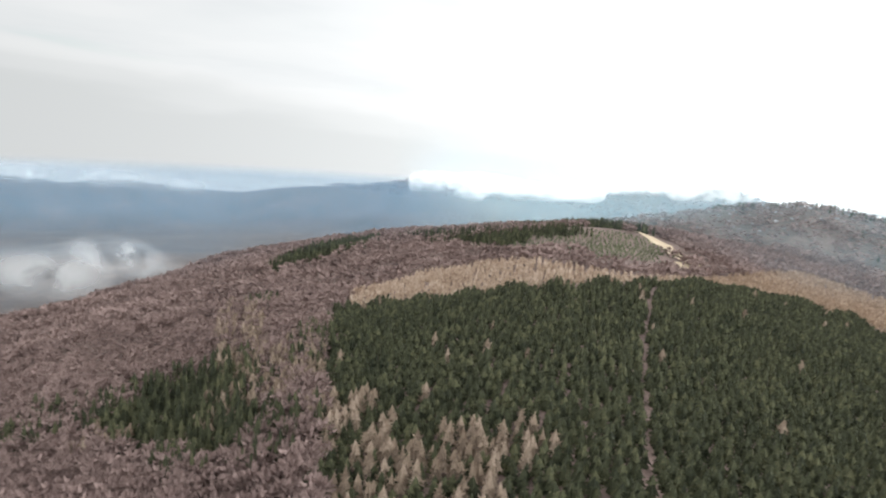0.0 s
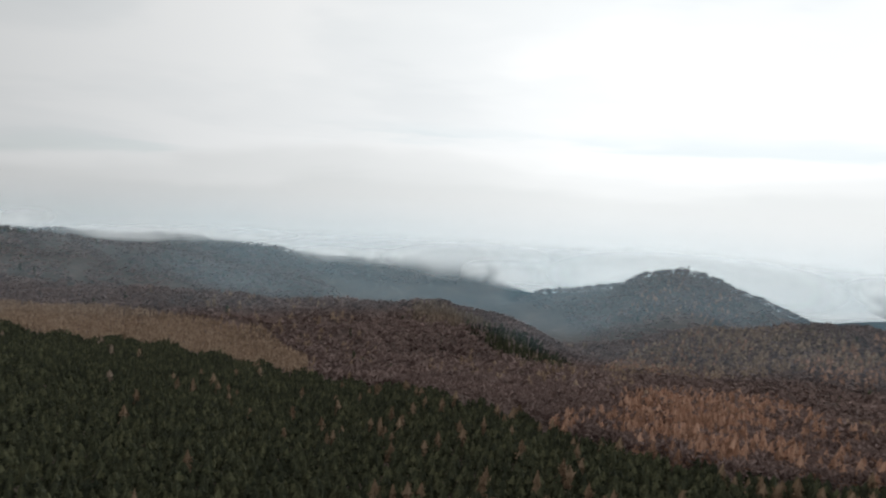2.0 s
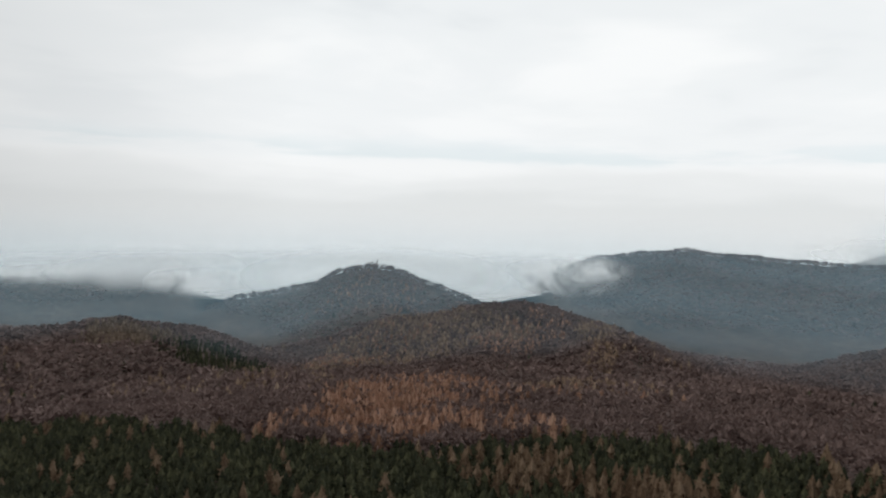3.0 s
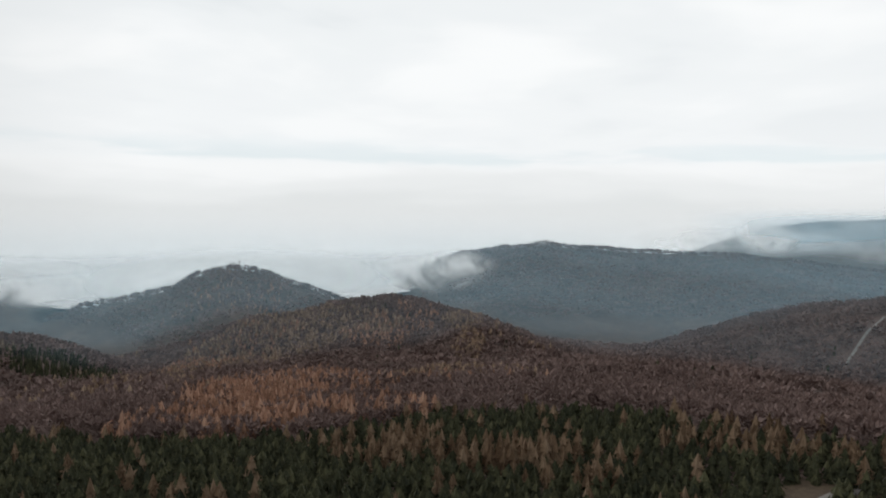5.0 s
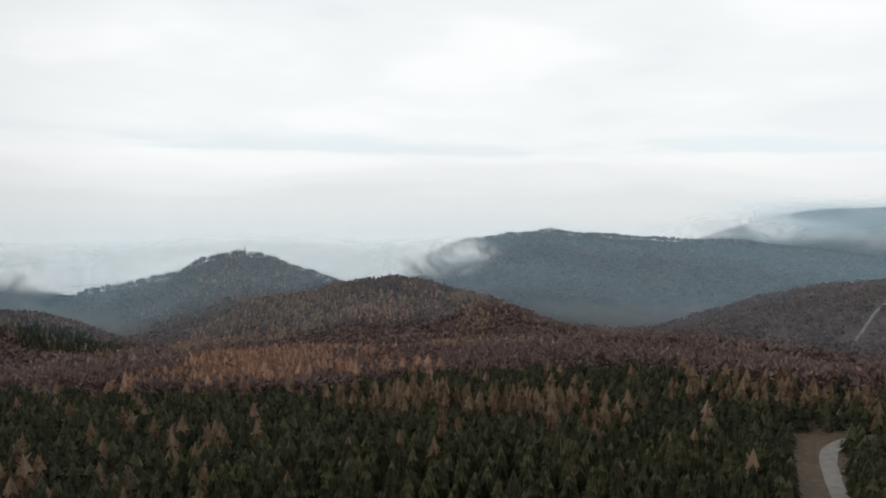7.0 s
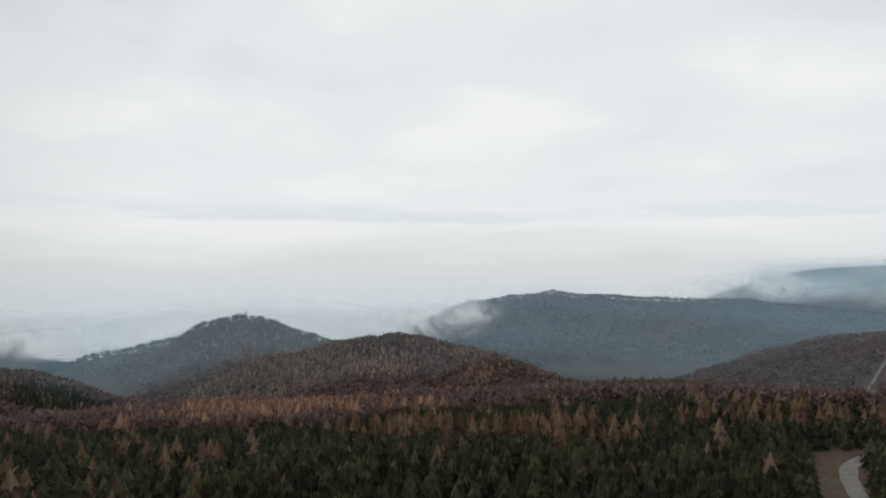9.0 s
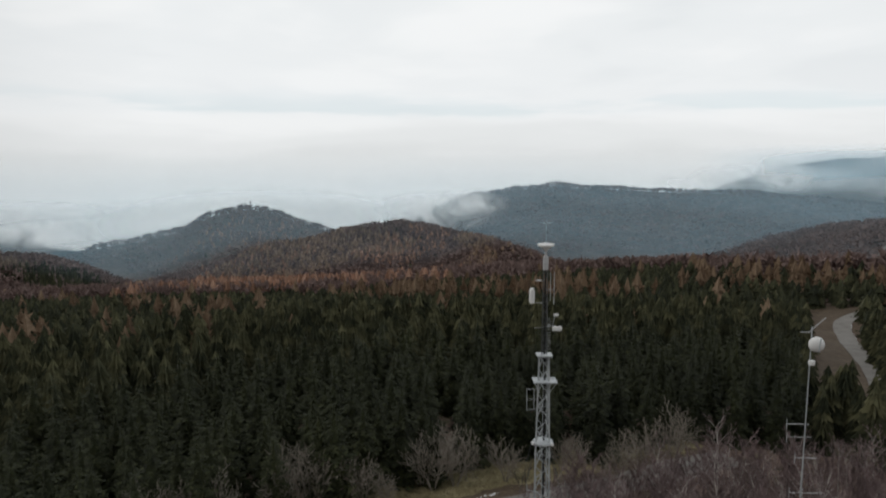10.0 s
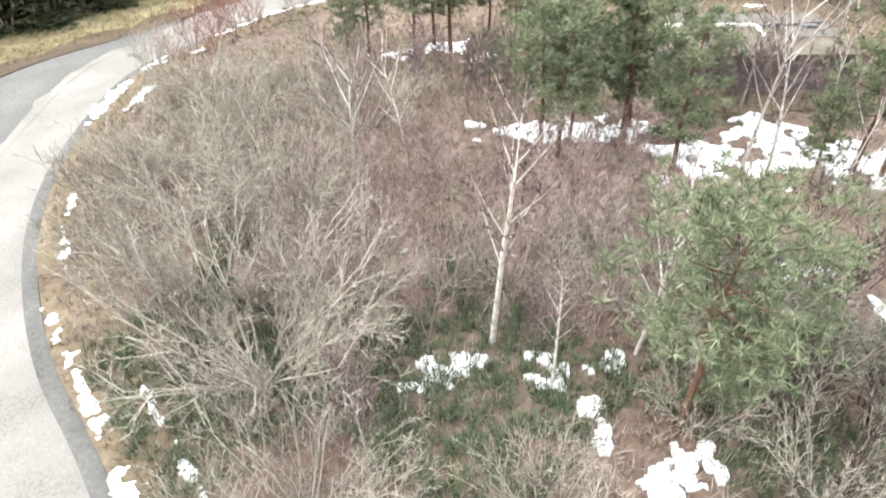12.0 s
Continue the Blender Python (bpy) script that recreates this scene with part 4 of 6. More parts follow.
# dry verges
verge_in = np.concatenate([lay_out[15:], pale_out[k + 1:]])
verge_in = curve_through(verge_in[::3], 90)
reach = np.interp(np.arange(90), [0, 15, 35, 60, 89], [5.0, 6.0, 8.0, 9.0, 7.0])
drape("grass_verge", "yellowed dry grass verge between road and spruces", "grass", ragged(offset(verge_in, 0.3), 0.12), ragged(offset(verge_in, reach), 0.5), 0.05, M_GRASS, 10)
drape("soil_edge", "bare brown soil along the road edge", "soil", ragged(offset(verge_in, -0.15), 0.1), ragged(offset(verge_in, np.interp(np.arange(90), [0, 40, 89], [2.6, 2.1, 1.6])), 0.5), 0.095, M_SOIL, 3)
drape("inner_verge", "brown leaf-strewn grass between road and shrubs", "grass", ragged(offset(inner[:130], -0.56), 0.03), ragged(offset(inner[:130], -2.6), 0.4), 0.05, M_LAWN, 5)
yard = curve_through([(3.5, 54.0), (9, 58.6), (17, 60.4), (26, 59.6), (32, 55.0)], 40)
yard2 = curve_through([(1.5, 45.0), (8, 42.5), (18, 42.0), (24, 43.0), (29.5, 44.5)], 40)
drape("yard_lawn", "tawny dry grass of the mast yard", "grass", ragged(yard, 0.35), ragged(yard2, 0.35), 0.06, M_LAWN, 10)
# the far bend of the road in its clearing
bend = curve_through([(66, 106), (75, 123), (84, 141), (95, 166), (100.5, 178), (104.8, 187), (109, 192.5), (114.5, 195.8), (123, 198.5), (140, 202)], 60)
drape("far_road", "pale gravel road bending through a forest clearing", "road", offset(bend, 2.1), offset(bend, -2.1), 0.22, M_GRAVEL, 4)
drape("far_verge", "dry grass along the road in the clearing", "grass", offset(bend, 2.2), offset(bend, np.interp(np.arange(60), [0, 34, 42, 59], [14, 12, 14, 12])), 0.15, M_SOIL, 4)
drape("far_verge", "brown ground along the road in the clearing", "grass", offset(bend, -2.2), offset(bend, -8.0), 0.15, M_SOIL, 4)


# ---------------------------------------------------------------- snow
def snow_patch(cx, cy, rx, ry, turn, seed, hole, label="patch of old melting snow on the ground"):
    """A thin slab of snow with a torn rim and holes, lying on the ground."""
    cell = 0.08 if ry < 0.6 else 0.12 if max(rx, ry) < 2.2 else 0.15
    m = max(rx, ry) * 1.15
    gx = np.arange(-m, m + cell, cell)
    U, V = np.meshgrid(gx, gx)
    c, s = math.cos(radians(turn)), math.sin(radians(turn))
    f = np.empty(U.shape)
    grain = 2.4 if ry < 0.6 else 1.7 if max(rx, ry) < 2.2 else 1.15
    for i in range(U.shape[0]):
        for j in range(U.shape[1]):
            p = Vector(((U[i, j] + seed * 7.3) * grain, (V[i, j] - seed * 3.1) * grain, seed))
            f[i, j] = noise.fractal(p, 1.0, 2.0, 4)
    d = 1 - np.hypot(U / rx, V / ry)
    h = d * 1.2 + f * 1.25 - hole
    X, Y = cx + U * c - V * s, cy + U * s + V * c
    Z = land(X, Y) + 0.05 + np.clip(h, -0.1, 0.5) * 0.10
    n = len(gx)
    on = h > 0
    cellon = on[:-1, :-1] & on[1:, :-1] & on[:-1, 1:] & on[1:, 1:]
    i, j = np.nonzero(cellon)
    if not len(i):
        return None
    q = np.stack([i * n + j, i * n + j + 1, (i + 1) * n + j + 1, (i + 1) * n + j], 1)
    used, inv = np.unique(q, return_inverse=True)
    q = inv.reshape(q.shape)
    # rim points slide out to where the snow thins to nothing
    gv, gu = np.gradient(h, cell)
    steep = np.maximum(np.hypot(gu, gv), 1e-3)
    around = np.zeros(h.shape, int)
    for a, b in ((0, 0), (0, 1), (1, 0), (1, 1)):
        around[a:n - 1 + a, b:n - 1 + b] += cellon
    slide = np.where((around > 0) & (around < 4), np.minimum(h / steep, 0.5 * cell), 0)
    du, dv = -gu / steep * slide, -gv / steep * slide
    X, Y = X + du * c - dv * s, Y + du * s + dv * c
    V3 = np.stack([X, Y, Z], 2).reshape(-1, 3)[used]
    # a skirt down to the ground round every open edge
    edges = {}
    for quad in q:
        for a, b in zip(quad, np.roll(quad, -1)):
            edges[(a, b)] = True
    rim = [(a, b) for a, b in edges if (b, a) not in edges]
    low = V3.copy()
    low[:, 2] -= 0.16
    V3 = np.concatenate([V3, low])
    nn = len(used)
    q = np.concatenate([q, [(b, a, a + nn, b + nn) for a, b in rim]])
    ob = new("snow_patch", mesh_from("snow_patch", V3, q, M_SNOW, False))
    return tagged(ob, label, "snow", kind="stuff")


for cx, cy, rx, ry, turn, hole in [(4.2, 40.0, 3.3, 1.0, -5, -0.05), (8.0, 40.2, 2.4, 1.1, 10, 0.0), (11.0, 37.8, 2.8, 1.5, 0, 0.05), (14.6, 38.8, 3.2, 2.7, 10, 0.05), (17.6, 37.2, 3.0, 1.8, -15, 0.15), (21.0, 36.0, 2.5, 1.6, 0, 0.2),
                                   (-0.6, 51.3, 3.0, 1.1, 12, 0.05), (2.2, 49.6, 1.3, 0.6, 0, 0.1), (-3.4, 50.4, 1.5, 0.5, 20, 0.1),
                                   (0.1, 26.2, 1.6, 0.9, 20, 0.1), (3.3, 26.0, 0.9, 0.8, 0, 0.15), (5.0, 26.4, 0.8, 0.6, 0, 0.2), (4.4, 24.2, 0.6, 1.1, 0, 0.15), (6.8, 22.9, 1.4, 0.9, 0, 0.22), (5.6, 22.2, 0.9, 0.8, 0, 0.15), (12.6, 30.4, 1.6, 1.0, 0, 0.25), (15.0, 28.5, 1.6, 0.9, 0, 0.3),
                                   (20.6, 58.6, 0.9, 0.4, 10, 0.0), (16.2, 61.4, 2.6, 0.8, 5, 0.25), (13.2, 64.5, 1.5, 2.0, 0, 0.3), (24.6, 61.5, 3.0, 0.9, 0, 0.3), (27.0, 67.0, 1.6, 2.2, 0, 0.3), (33.5, 57.5, 1.8, 1.0, 0, 0.3), (31.0, 63.0, 2.2, 0.8, 20, 0.35),
                                   (3.2, 69.6, 1.0, 0.5, 25, 0.05), (4.5, 76.5, 2.2, 0.35, 28, 0.15), (-10.5, 68.5, 0.8, 0.35, 30, 0.1), (-6.0, 71.2, 0.6, 0.3, 30, 0.1)]:
    snow_patch(cx, cy, rx, ry, turn, cx * 0.37 + cy * 0.11, hole + (0.20 if max(rx, ry) > 2.2 else 0.26))
for x, y, rx in [(107.6, 186.6, 2.2), (105.2, 181.6, 2.4), (102.6, 176.0, 2.0), (98.8, 167.6, 2.2), (90.5, 150.0, 1.6)]:
    snow_patch(x, y, rx, 0.8, 64, x * 0.21, 0.0, "broken ridge of ploughed snow at the road edge")
# broken ridges of ploughed snow along the road
d_in = np.gradient(inner[:, :2], axis=0)
head = np.degrees(np.arctan2(d_in[:, 1], d_in[:, 0]))
for i, off, ln, wd in [(31, -0.9, 1.4, 0.3), (34, -1.0, 1.2, 0.25), (37, -0.8, 0.9, 0.25), (42, -1.5, 1.3, 0.2), (46, -1.6, 1.2, 0.2), (27, -0.8, 1.3, 0.35), (24, -0.9, 1.2, 0.3), (29, -2.3, 1.2, 0.2), (26, -2.4, 1.1, 0.2),
                       (58, -0.5, 1.6, 0.5), (61, -0.6, 1.5, 0.5), (60, -2.3, 1.9, 0.4), (66, -0.7, 1.3, 0.4), (69, -1.8, 1.0, 0.3), (74, -0.6, 1.6, 0.3), (78, -0.5, 1.6, 0.25), (82, -0.5, 1.9, 0.25), (86, -0.5, 1.9, 0.22), (90, -0.5, 1.9, 0.22), (94, -0.5, 1.6, 0.2), (98, -0.5, 1.5, 0.25)]:
    p = offset(inner, off)[i]
    snow_patch(p[0], p[1], ln, wd, head[i], i * 0.713, 0.22, "broken ridge of ploughed snow at the road edge")


# ---------------------------------------------------------------- leafless trees and shrubs
def grow(wood, twig, r, base, way, length, radius, level, rules):
    """A branch with its own branches; the last level is thin spikes."""
    n = 4 if level == 0 else 3
    pts, p, d = [Vector(base)], Vector(base), Vector(way).normalized()
    for i in range(n):
        bend = Vector((r.uniform(-1, 1), r.uniform(-1, 1), r.uniform(-0.6, 0.8))) * rules["wobble"]
        d = (d + bend + Vector((0, 0, rules["lift"] * (level > 0)))).normalized()
        p = p + d * (length / n)
        pts.append(p.copy())
    soup = wood if level == 0 else rules["mid"] if level <= rules["wood_to"] else twig
    radii = [radius * (1 - 0.75 * i / n) for i in range(n)] + [0]
    soup.limb(pts, radii, 5 if level == 0 else 3)
    if level >= rules["levels"]:
        return
    count = rules["counts"][level]
    for i in range(count):
        t = rules["start"][level] + (1 - rules["start"][level]) * (i + r.uniform(0, 0.9)) / count
        k = min(int(t * n), n - 1)
        q = pts[k].lerp(pts[k + 1], t * n - k)
        along = (pts[k + 1] - pts[k]).normalized()
        side = along.cross(Vector((math.cos(i * 2.4 + r.uniform(0, 1)), math.sin(i * 2.4 + r.uniform(0, 1)), 0.2))).normalized()
        way2 = along * math.cos(rules["angle"][level]) + side * math.sin(rules["angle"][level])
        ln = length * rules["ratio"][level] * r.uniform(0.7, 1.15) * (1 - rules["cone"] * t)
        if level + 1 == rules["levels"]:
            for s in range(rules["spikes"]):
                w2 = (way2 + Vector((r.uniform(-1, 1), r.uniform(-1, 1), r.uniform(-0.5, 0.9))) * 0.45).normalized()
                twig.spike(q, q + w2 * ln * r.uniform(0.6, 1.1), rules["thin"])
        else:
            grow(wood, twig, r, q, way2, ln, radius * rules.get("thinning", 0.5), level + 1, rules)


def tree_meshes(name, seed, height, radius, rules, stems, wood_mat, twig_mat, spread=0.0):
    r = np.random.default_rng(seed)
    wood, twig, mid = Soup(), Soup(), Soup()
    rules = dict(rules, mid=mid)
    for s in range(stems):
        a = s * math.tau / max(stems, 1) + r.uniform(0, 1)
        way = Vector((math.cos(a) * spread, math.sin(a) * spread, 1)) + Vector((r.uniform(-1, 1), r.uniform(-1, 1), 0)) * 0.08
        grow(wood, twig, r, (0.06 * math.cos(a) * stems ** 0.5 * (stems > 1), 0.06 * math.sin(a) * stems ** 0.5 * (stems > 1), -0.1), way, height * r.uniform(0.75, 1.05), radius, 0, rules)
    split = sum(len(f) for f in twig.f)
    if mid.n:
        twig.add(*mid.arrays())
    crown = twig.mesh(name + "_crown", twig_mat)
    crown.materials.append(wood_mat)
    crown.polygons.foreach_set("material_index", (np.arange(len(crown.polygons)) >= split).astype(np.int32))
    return wood.mesh(name + "_wood", wood_mat, True), crown


BIRCH_RULES = dict(thinning=0.3, wobble=0.09, lift=0.05, wood_to=1, levels=3, counts=[17, 6, 5], start=[0.30, 0.2, 0.15], angle=[0.75, 0.6, 0.6], ratio=[0.42, 0.5, 0.5], cone=0.45, spikes=4, thin=0.017)
THIN_RULES = dict(wobble=0.09, lift=0.08, wood_to=0, levels=2, counts=[12, 8], start=[0.30, 0.15], angle=[0.7, 0.6], ratio=[0.42, 0.5], cone=0.4, spikes=5, thin=0.018)
SHRUB_RULES = dict(wobble=0.13, lift=0.05, wood_to=0, levels=2, counts=[8, 5], start=[0.2, 0.15], angle=[0.55, 0.6], ratio=[0.5, 0.5], cone=0.35, spikes=2, thin=0.009)
ARCH_RULES = dict(wobble=0.14, lift=0.02, wood_to=1, levels=3, counts=[6, 4, 3], start=[0.25, 0.2, 0.2], angle=[0.55, 0.6, 0.6], ratio=[0.5, 0.5, 0.6], cone=0.3, spikes=2, thin=0.009)
ROUND_RULES = dict(wobble=0.10, lift=0.12, wood_to=0, levels=3, counts=[10, 6, 5], start=[0.2, 0.2, 0.2], angle=[0.75, 0.7, 0.6], ratio=[0.6, 0.5, 0.5], cone=0.3, spikes=3, thin=0.016)


def make_tree(name, label, category, group, meshes, wood_name="trunk", twig_name="crown"):
    root = new(name)
    under(wood_name, meshes[0], root)
    under(twig_name, meshes[1], root)
    root.location = (0, 0, -400)
    return tagged(root, label, category, group)


def stand_at(master, x, y, size=1.0, turn=0.0, lean=0.0, sink=0.05, label=""):
    """A copy of a tree on the ground."""
    t = copy_thing(master, pose(x, y, ground_z(x, y) - sink, lean, 0, turn) @ Matrix.Scale(size, 4))
    if label:
        tagged(t, label=label)
    return t


def remove(master):
    for o in (*master.children_recursive, master):
        bpy.data.objects.remove(o)


r5 = np.random.default_rng(11)
birches = [make_tree("birch", "leafless white-barked birch with fine purplish twigs", "birch", "birch grove", tree_meshes("birch", 100 + k, 8.5, 0.085, BIRCH_RULES, 1, M_BIRCH, M_GROVE)) for k in range(4)]
lone = make_tree("birch", "leafless white-barked birch", "birch", "birch grove", tree_meshes("lone_birch", 109, 8.0, 0.10, dict(BIRCH_RULES, wood_to=1, wobble=0.05, thinning=0.26, counts=[12, 6, 5], start=[0.38, 0.2, 0.15], angle=[0.62, 0.6, 0.6], ratio=[0.42, 0.5, 0.5]), 1, M_BIRCH, M_GROVE))
FORK_RULES = dict(BIRCH_RULES, wobble=0.08, thinning=0.45, counts=[8, 6, 4], start=[0.36, 0.25, 0.2], angle=[0.62, 0.5, 0.6], ratio=[0.66, 0.42, 0.5], cone=0.3, spikes=3)
forked = [make_tree("birch", "leafless white birch forking into long pale limbs", "birch", "birch grove", tree_meshes("forked_birch", 131 + k, 7.2, 0.10, FORK_RULES, 1, M_BIRCH, M_GROVE)) for k in range(3)]
slims = [make_tree("birch", "slim leafless young birch with a pale stem", "birch", "birch grove", tree_meshes("slim_birch", 120 + k, 7.0, 0.055, THIN_RULES, 2, M_SLIM, M_GROVE, 0.15)) for k in range(3)]
saplings = [make_tree("birch", "thin leafless birch sapling with pinkish twigs", "birch", "birch grove", tree_meshes("birch_sapling", 126 + k, 7.0, 0.055, THIN_RULES, 2, M_PINKTWIG, M_PINKTWIG, 0.15)) for k in range(3)]
shrubs = [make_tree("shrub", "leafless tan shrub with many arching stems", "shrub", "yard shrubs", tree_meshes("shrub", 140 + k, 2.6, 0.022, SHRUB_RULES, 13, M_TWIG, M_TWIG, 0.55), "trunk", "crown") for k in range(4)]
greys = [make_tree("shrub", "leafless grey-brown shrub with upright stems", "shrub", "yard shrubs", tree_meshes("grey_shrub", 160 + k, 3.4, 0.025, SHRUB_RULES, 7, M_GREYTWIG, M_GREYTWIG, 0.3), "trunk", "crown") for k in range(3)]
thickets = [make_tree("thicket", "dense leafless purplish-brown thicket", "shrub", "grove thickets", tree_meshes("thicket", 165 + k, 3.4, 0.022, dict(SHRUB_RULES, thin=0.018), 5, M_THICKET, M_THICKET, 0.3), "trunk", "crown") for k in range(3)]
arches = [make_tree("shrub", "big leafless shrub with long arching tan branches", "shrub", "yard shrubs", tree_meshes("arching_shrub", 190 + k, 4.2, 0.038, ARCH_RULES, 18, M_TWIG, M_TWIG, 1.05), "trunk", "crown") for k in range(3)]
reds = [make_tree("shrub", "bare reddish shrub beside the road", "shrub", "yard shrubs", tree_meshes("red_shrub", 170 + k, 3.2, 0.022, SHRUB_RULES, 9, M_REDTWIG, M_REDTWIG, 0.25), "trunk", "crown") for k in range(2)]
rounds = [make_tree("bare_tree", "leafless round-crowned tree at the forest edge", "tree", "forest edge trees", tree_meshes("bare_tree", 180 + k, 5.2, 0.08, ROUND_RULES, 4, M_GREYTWIG, M_GREYTWIG, 0.35)) for k in range(3)]

# birch grove beyond the lawn
gp = jitter_grid(9, 46, 59, 84, 2.1)
ok = (road_distance(gp[:, 0], gp[:, 1]) > 3.5) & (gp[:, 1] > 60.5 - 0.12 * (gp[:, 0] - 10)) & (gp[:, 1] < 72.5 + 0.42 * (gp[:, 0] - 12)) & (gp[:, 1] < 82)
for i, (x, y) in enumerate(gp[ok]):
    m = birches[i % 4] if r5.random() < 0.4 else slims[i % 3]
    stand_at(m, x, y, r5.uniform(0.68, 1.02), r5.uniform(0, 360), r5.uniform(-9, 9))
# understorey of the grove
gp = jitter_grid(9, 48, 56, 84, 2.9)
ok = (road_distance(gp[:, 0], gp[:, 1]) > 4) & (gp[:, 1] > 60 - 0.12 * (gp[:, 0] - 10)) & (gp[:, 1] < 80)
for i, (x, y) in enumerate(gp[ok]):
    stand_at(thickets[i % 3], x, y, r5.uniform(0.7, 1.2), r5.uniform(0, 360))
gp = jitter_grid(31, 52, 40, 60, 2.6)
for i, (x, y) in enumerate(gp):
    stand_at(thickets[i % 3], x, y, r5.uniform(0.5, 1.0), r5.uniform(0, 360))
# single birches in the yard
for x, y, s, t, k in [(-3.8, 36.2, 0.92, 200, 0), (-1.6, 37.4, 0.66, 90, 1), (5.8, 26.6, 0.78, 75, 2), (12.3, 36.8, 0.92, 10, 1), (13.2, 36.4, 0.84, 130, 2), (15.4, 34.8, 0.7, 220, 0), (21.0, 38.6, 0.86, 40, 1), (17.6, 33.0, 0.66, 150, 2), (23.5, 37.5, 0.8, 260, 0), (10.6, 43.2, 0.6, 20, 1), (14.2, 42.6, 0.6, 100, 2), (18.6, 42.8, 0.62, 310, 0)]:
    stand_at(forked[k], x, y, s, t, r5.uniform(-5, 5))
for x, y, s, t, k in [(1.5, 27.2, 1.12, 20, 0), (3.2, 25.6, 0.6, 75, 3), (18.8, 38.2, 0.6, 300, 3), (-2.1, 23.6, 0.45, 150, 2)]:
    stand_at(lone, x, y, s, t, r5.uniform(-4, 4), label="leafless white-barked birch standing alone in the yard")
for x, y, s, t in [(-2.0, 23.5, 0.5, 30), (3.0, 27.0, 0.45, 80), (9.0, 46.6, 0.4, 60), (6.8, 46.0, 0.35, 10), (7.4, 48.0, 0.4, 150), (20.0, 31.0, 0.7, 0), (24.5, 36.5, 0.75, 200)]:
    stand_at(slims[int(t) % 3], x, y, s, t, label="slim leafless young birch among the yard shrubs")
# a haze of pinkish saplings between the shrubs and the pines
gp = jitter_grid(-5, 9, 28, 37.5, 1.7)
for i, (x, y) in enumerate(gp):
    stand_at(saplings[i % 3], x, y, r5.uniform(0.28, 0.5), r5.uniform(0, 360), r5.uniform(-10, 10))
# dark thickets beside the big pine, their colour also carrying the shade there
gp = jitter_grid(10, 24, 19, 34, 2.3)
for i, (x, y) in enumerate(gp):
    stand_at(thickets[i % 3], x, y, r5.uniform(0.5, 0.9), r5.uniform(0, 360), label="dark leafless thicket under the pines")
# purplish saplings before the bunker's wall and along the lawn
gp = np.concatenate([jitter_grid(10.5, 21.5, 41.2, 44.0, 1.3), jitter_grid(22, 31, 38, 46, 2.0), jitter_grid(-1, 4, 43, 47, 1.6)])
for i, (x, y) in enumerate(gp):
    stand_at(slims[i % 3], x, y, r5.uniform(0.3, 0.52), r5.uniform(0, 360), r5.uniform(-10, 10), label="thin leafless sapling with purplish twigs beside the yard")
# bare trees along the spruces
for i, (x, y, s) in enumerate([(-31.7, 60.6, 1.0), (-26.7, 67.3, 0.95), (-28.5, 70, 0.9), (-16.2, 76.3, 0.9), (-13.8, 77.6, 0.85), (-8.6, 78.6, 0.8), (-6.2, 77.4, 0.55), (-1.2, 81.6, 0.85), (1.3, 82.6, 0.9), (7.0, 83.4, 0.7), (-18.6, 72.2, 0.5), (-36, 57, 0.95), (-38.5, 62, 1.0), (-23, 72, 0.85), (0.2, 84.0, 0.9), (-34, 53, 0.7), (14.5, 84, 0.75), (19, 83, 0.8), (23, 87, 0.9), (28, 90, 0.9)]):
    stand_at(rounds[i % 3], x * 0.955, 5 + (y - 5) * 0.955, s * 1.15, i * 67.0)
# tan shrubs filling the inside of the bend
gp = jitter_grid(-17, 12, 17, 50, 2.35)
gx, gy = gp[:, 0], gp[:, 1]
side = np.array([np.min(np.hypot(inner[:, 0] - a, inner[:, 1] - b)) for a, b in gp])
in_x = np.interp(gy, inner[:, 1], inner[:, 0])
ok = (gx > in_x + 2.3) & (side > 2.2) & ~((gx > -3.5) & (gy > 30.0) & (gx < 3.5)) & ~((gx > 2.5) & (gy > 32)) & (gy < 49 + 0.2 * gx)
for cx, cy in [(0.1, 26.2), (3.3, 26.0), (4.6, 24.4), (6.4, 22.8)]:
    ok &= ~((np.abs(gx - cx) < 1.7) & (gy > cy - 2.2) & (gy < cy + 1.0))
for i, (x, y) in enumerate(gp[ok]):
    m = shrubs[i % 4] if r5.random() < 0.72 else greys[i % 3]
    stand_at(m, x, y, r5.uniform(0.6, 1.15) * (1.1 if y < 30 else 1.0), r5.uniform(0, 360))
gp = jitter_grid(9, 30, 22, 35, 3.0)
for i, (x, y) in enumerate(gp):
    m = thickets[i % 3] if r5.random() < 0.7 else shrubs[i % 4]
    stand_at(m, x, y, r5.uniform(0.5, 1.0), r5.uniform(0, 360))
for i, (x, y, s) in enumerate([(-15.6, 52.6, 0.9), (-14.5, 54.4, 1.0), (-13.2, 53.4, 0.9), (-14.0, 51.6, 0.8), (-12.4, 55.2, 0.8), (-16.2, 50.6, 0.6)]):
    stand_at(reds[i % 2], x, y, s, i * 50)
for i, (x, y, s) in enumerate([(-16.4, 48.3, 0.9), (-10.5, 57.6, 0.7), (-3.4, 61.5, 0.7), (2.0, 65.6, 0.8), (3.6, 66.2, 0.8), (-9.6, 58.6, 0.5), (-1, 63.5, 0.6), (5.5, 67.5, 0.7), (-6, 55, 0.5), (-8.5, 52.5, 0.6), (3.5, 47.8, 0.5), (8.4, 44.5, 0.5), (7.2, 42.6, 0.45), (14.5, 55.0, 0.35), (16.0, 55.2, 0.3)]):
    stand_at(greys[i % 3], x, y, s, i * 71.0)
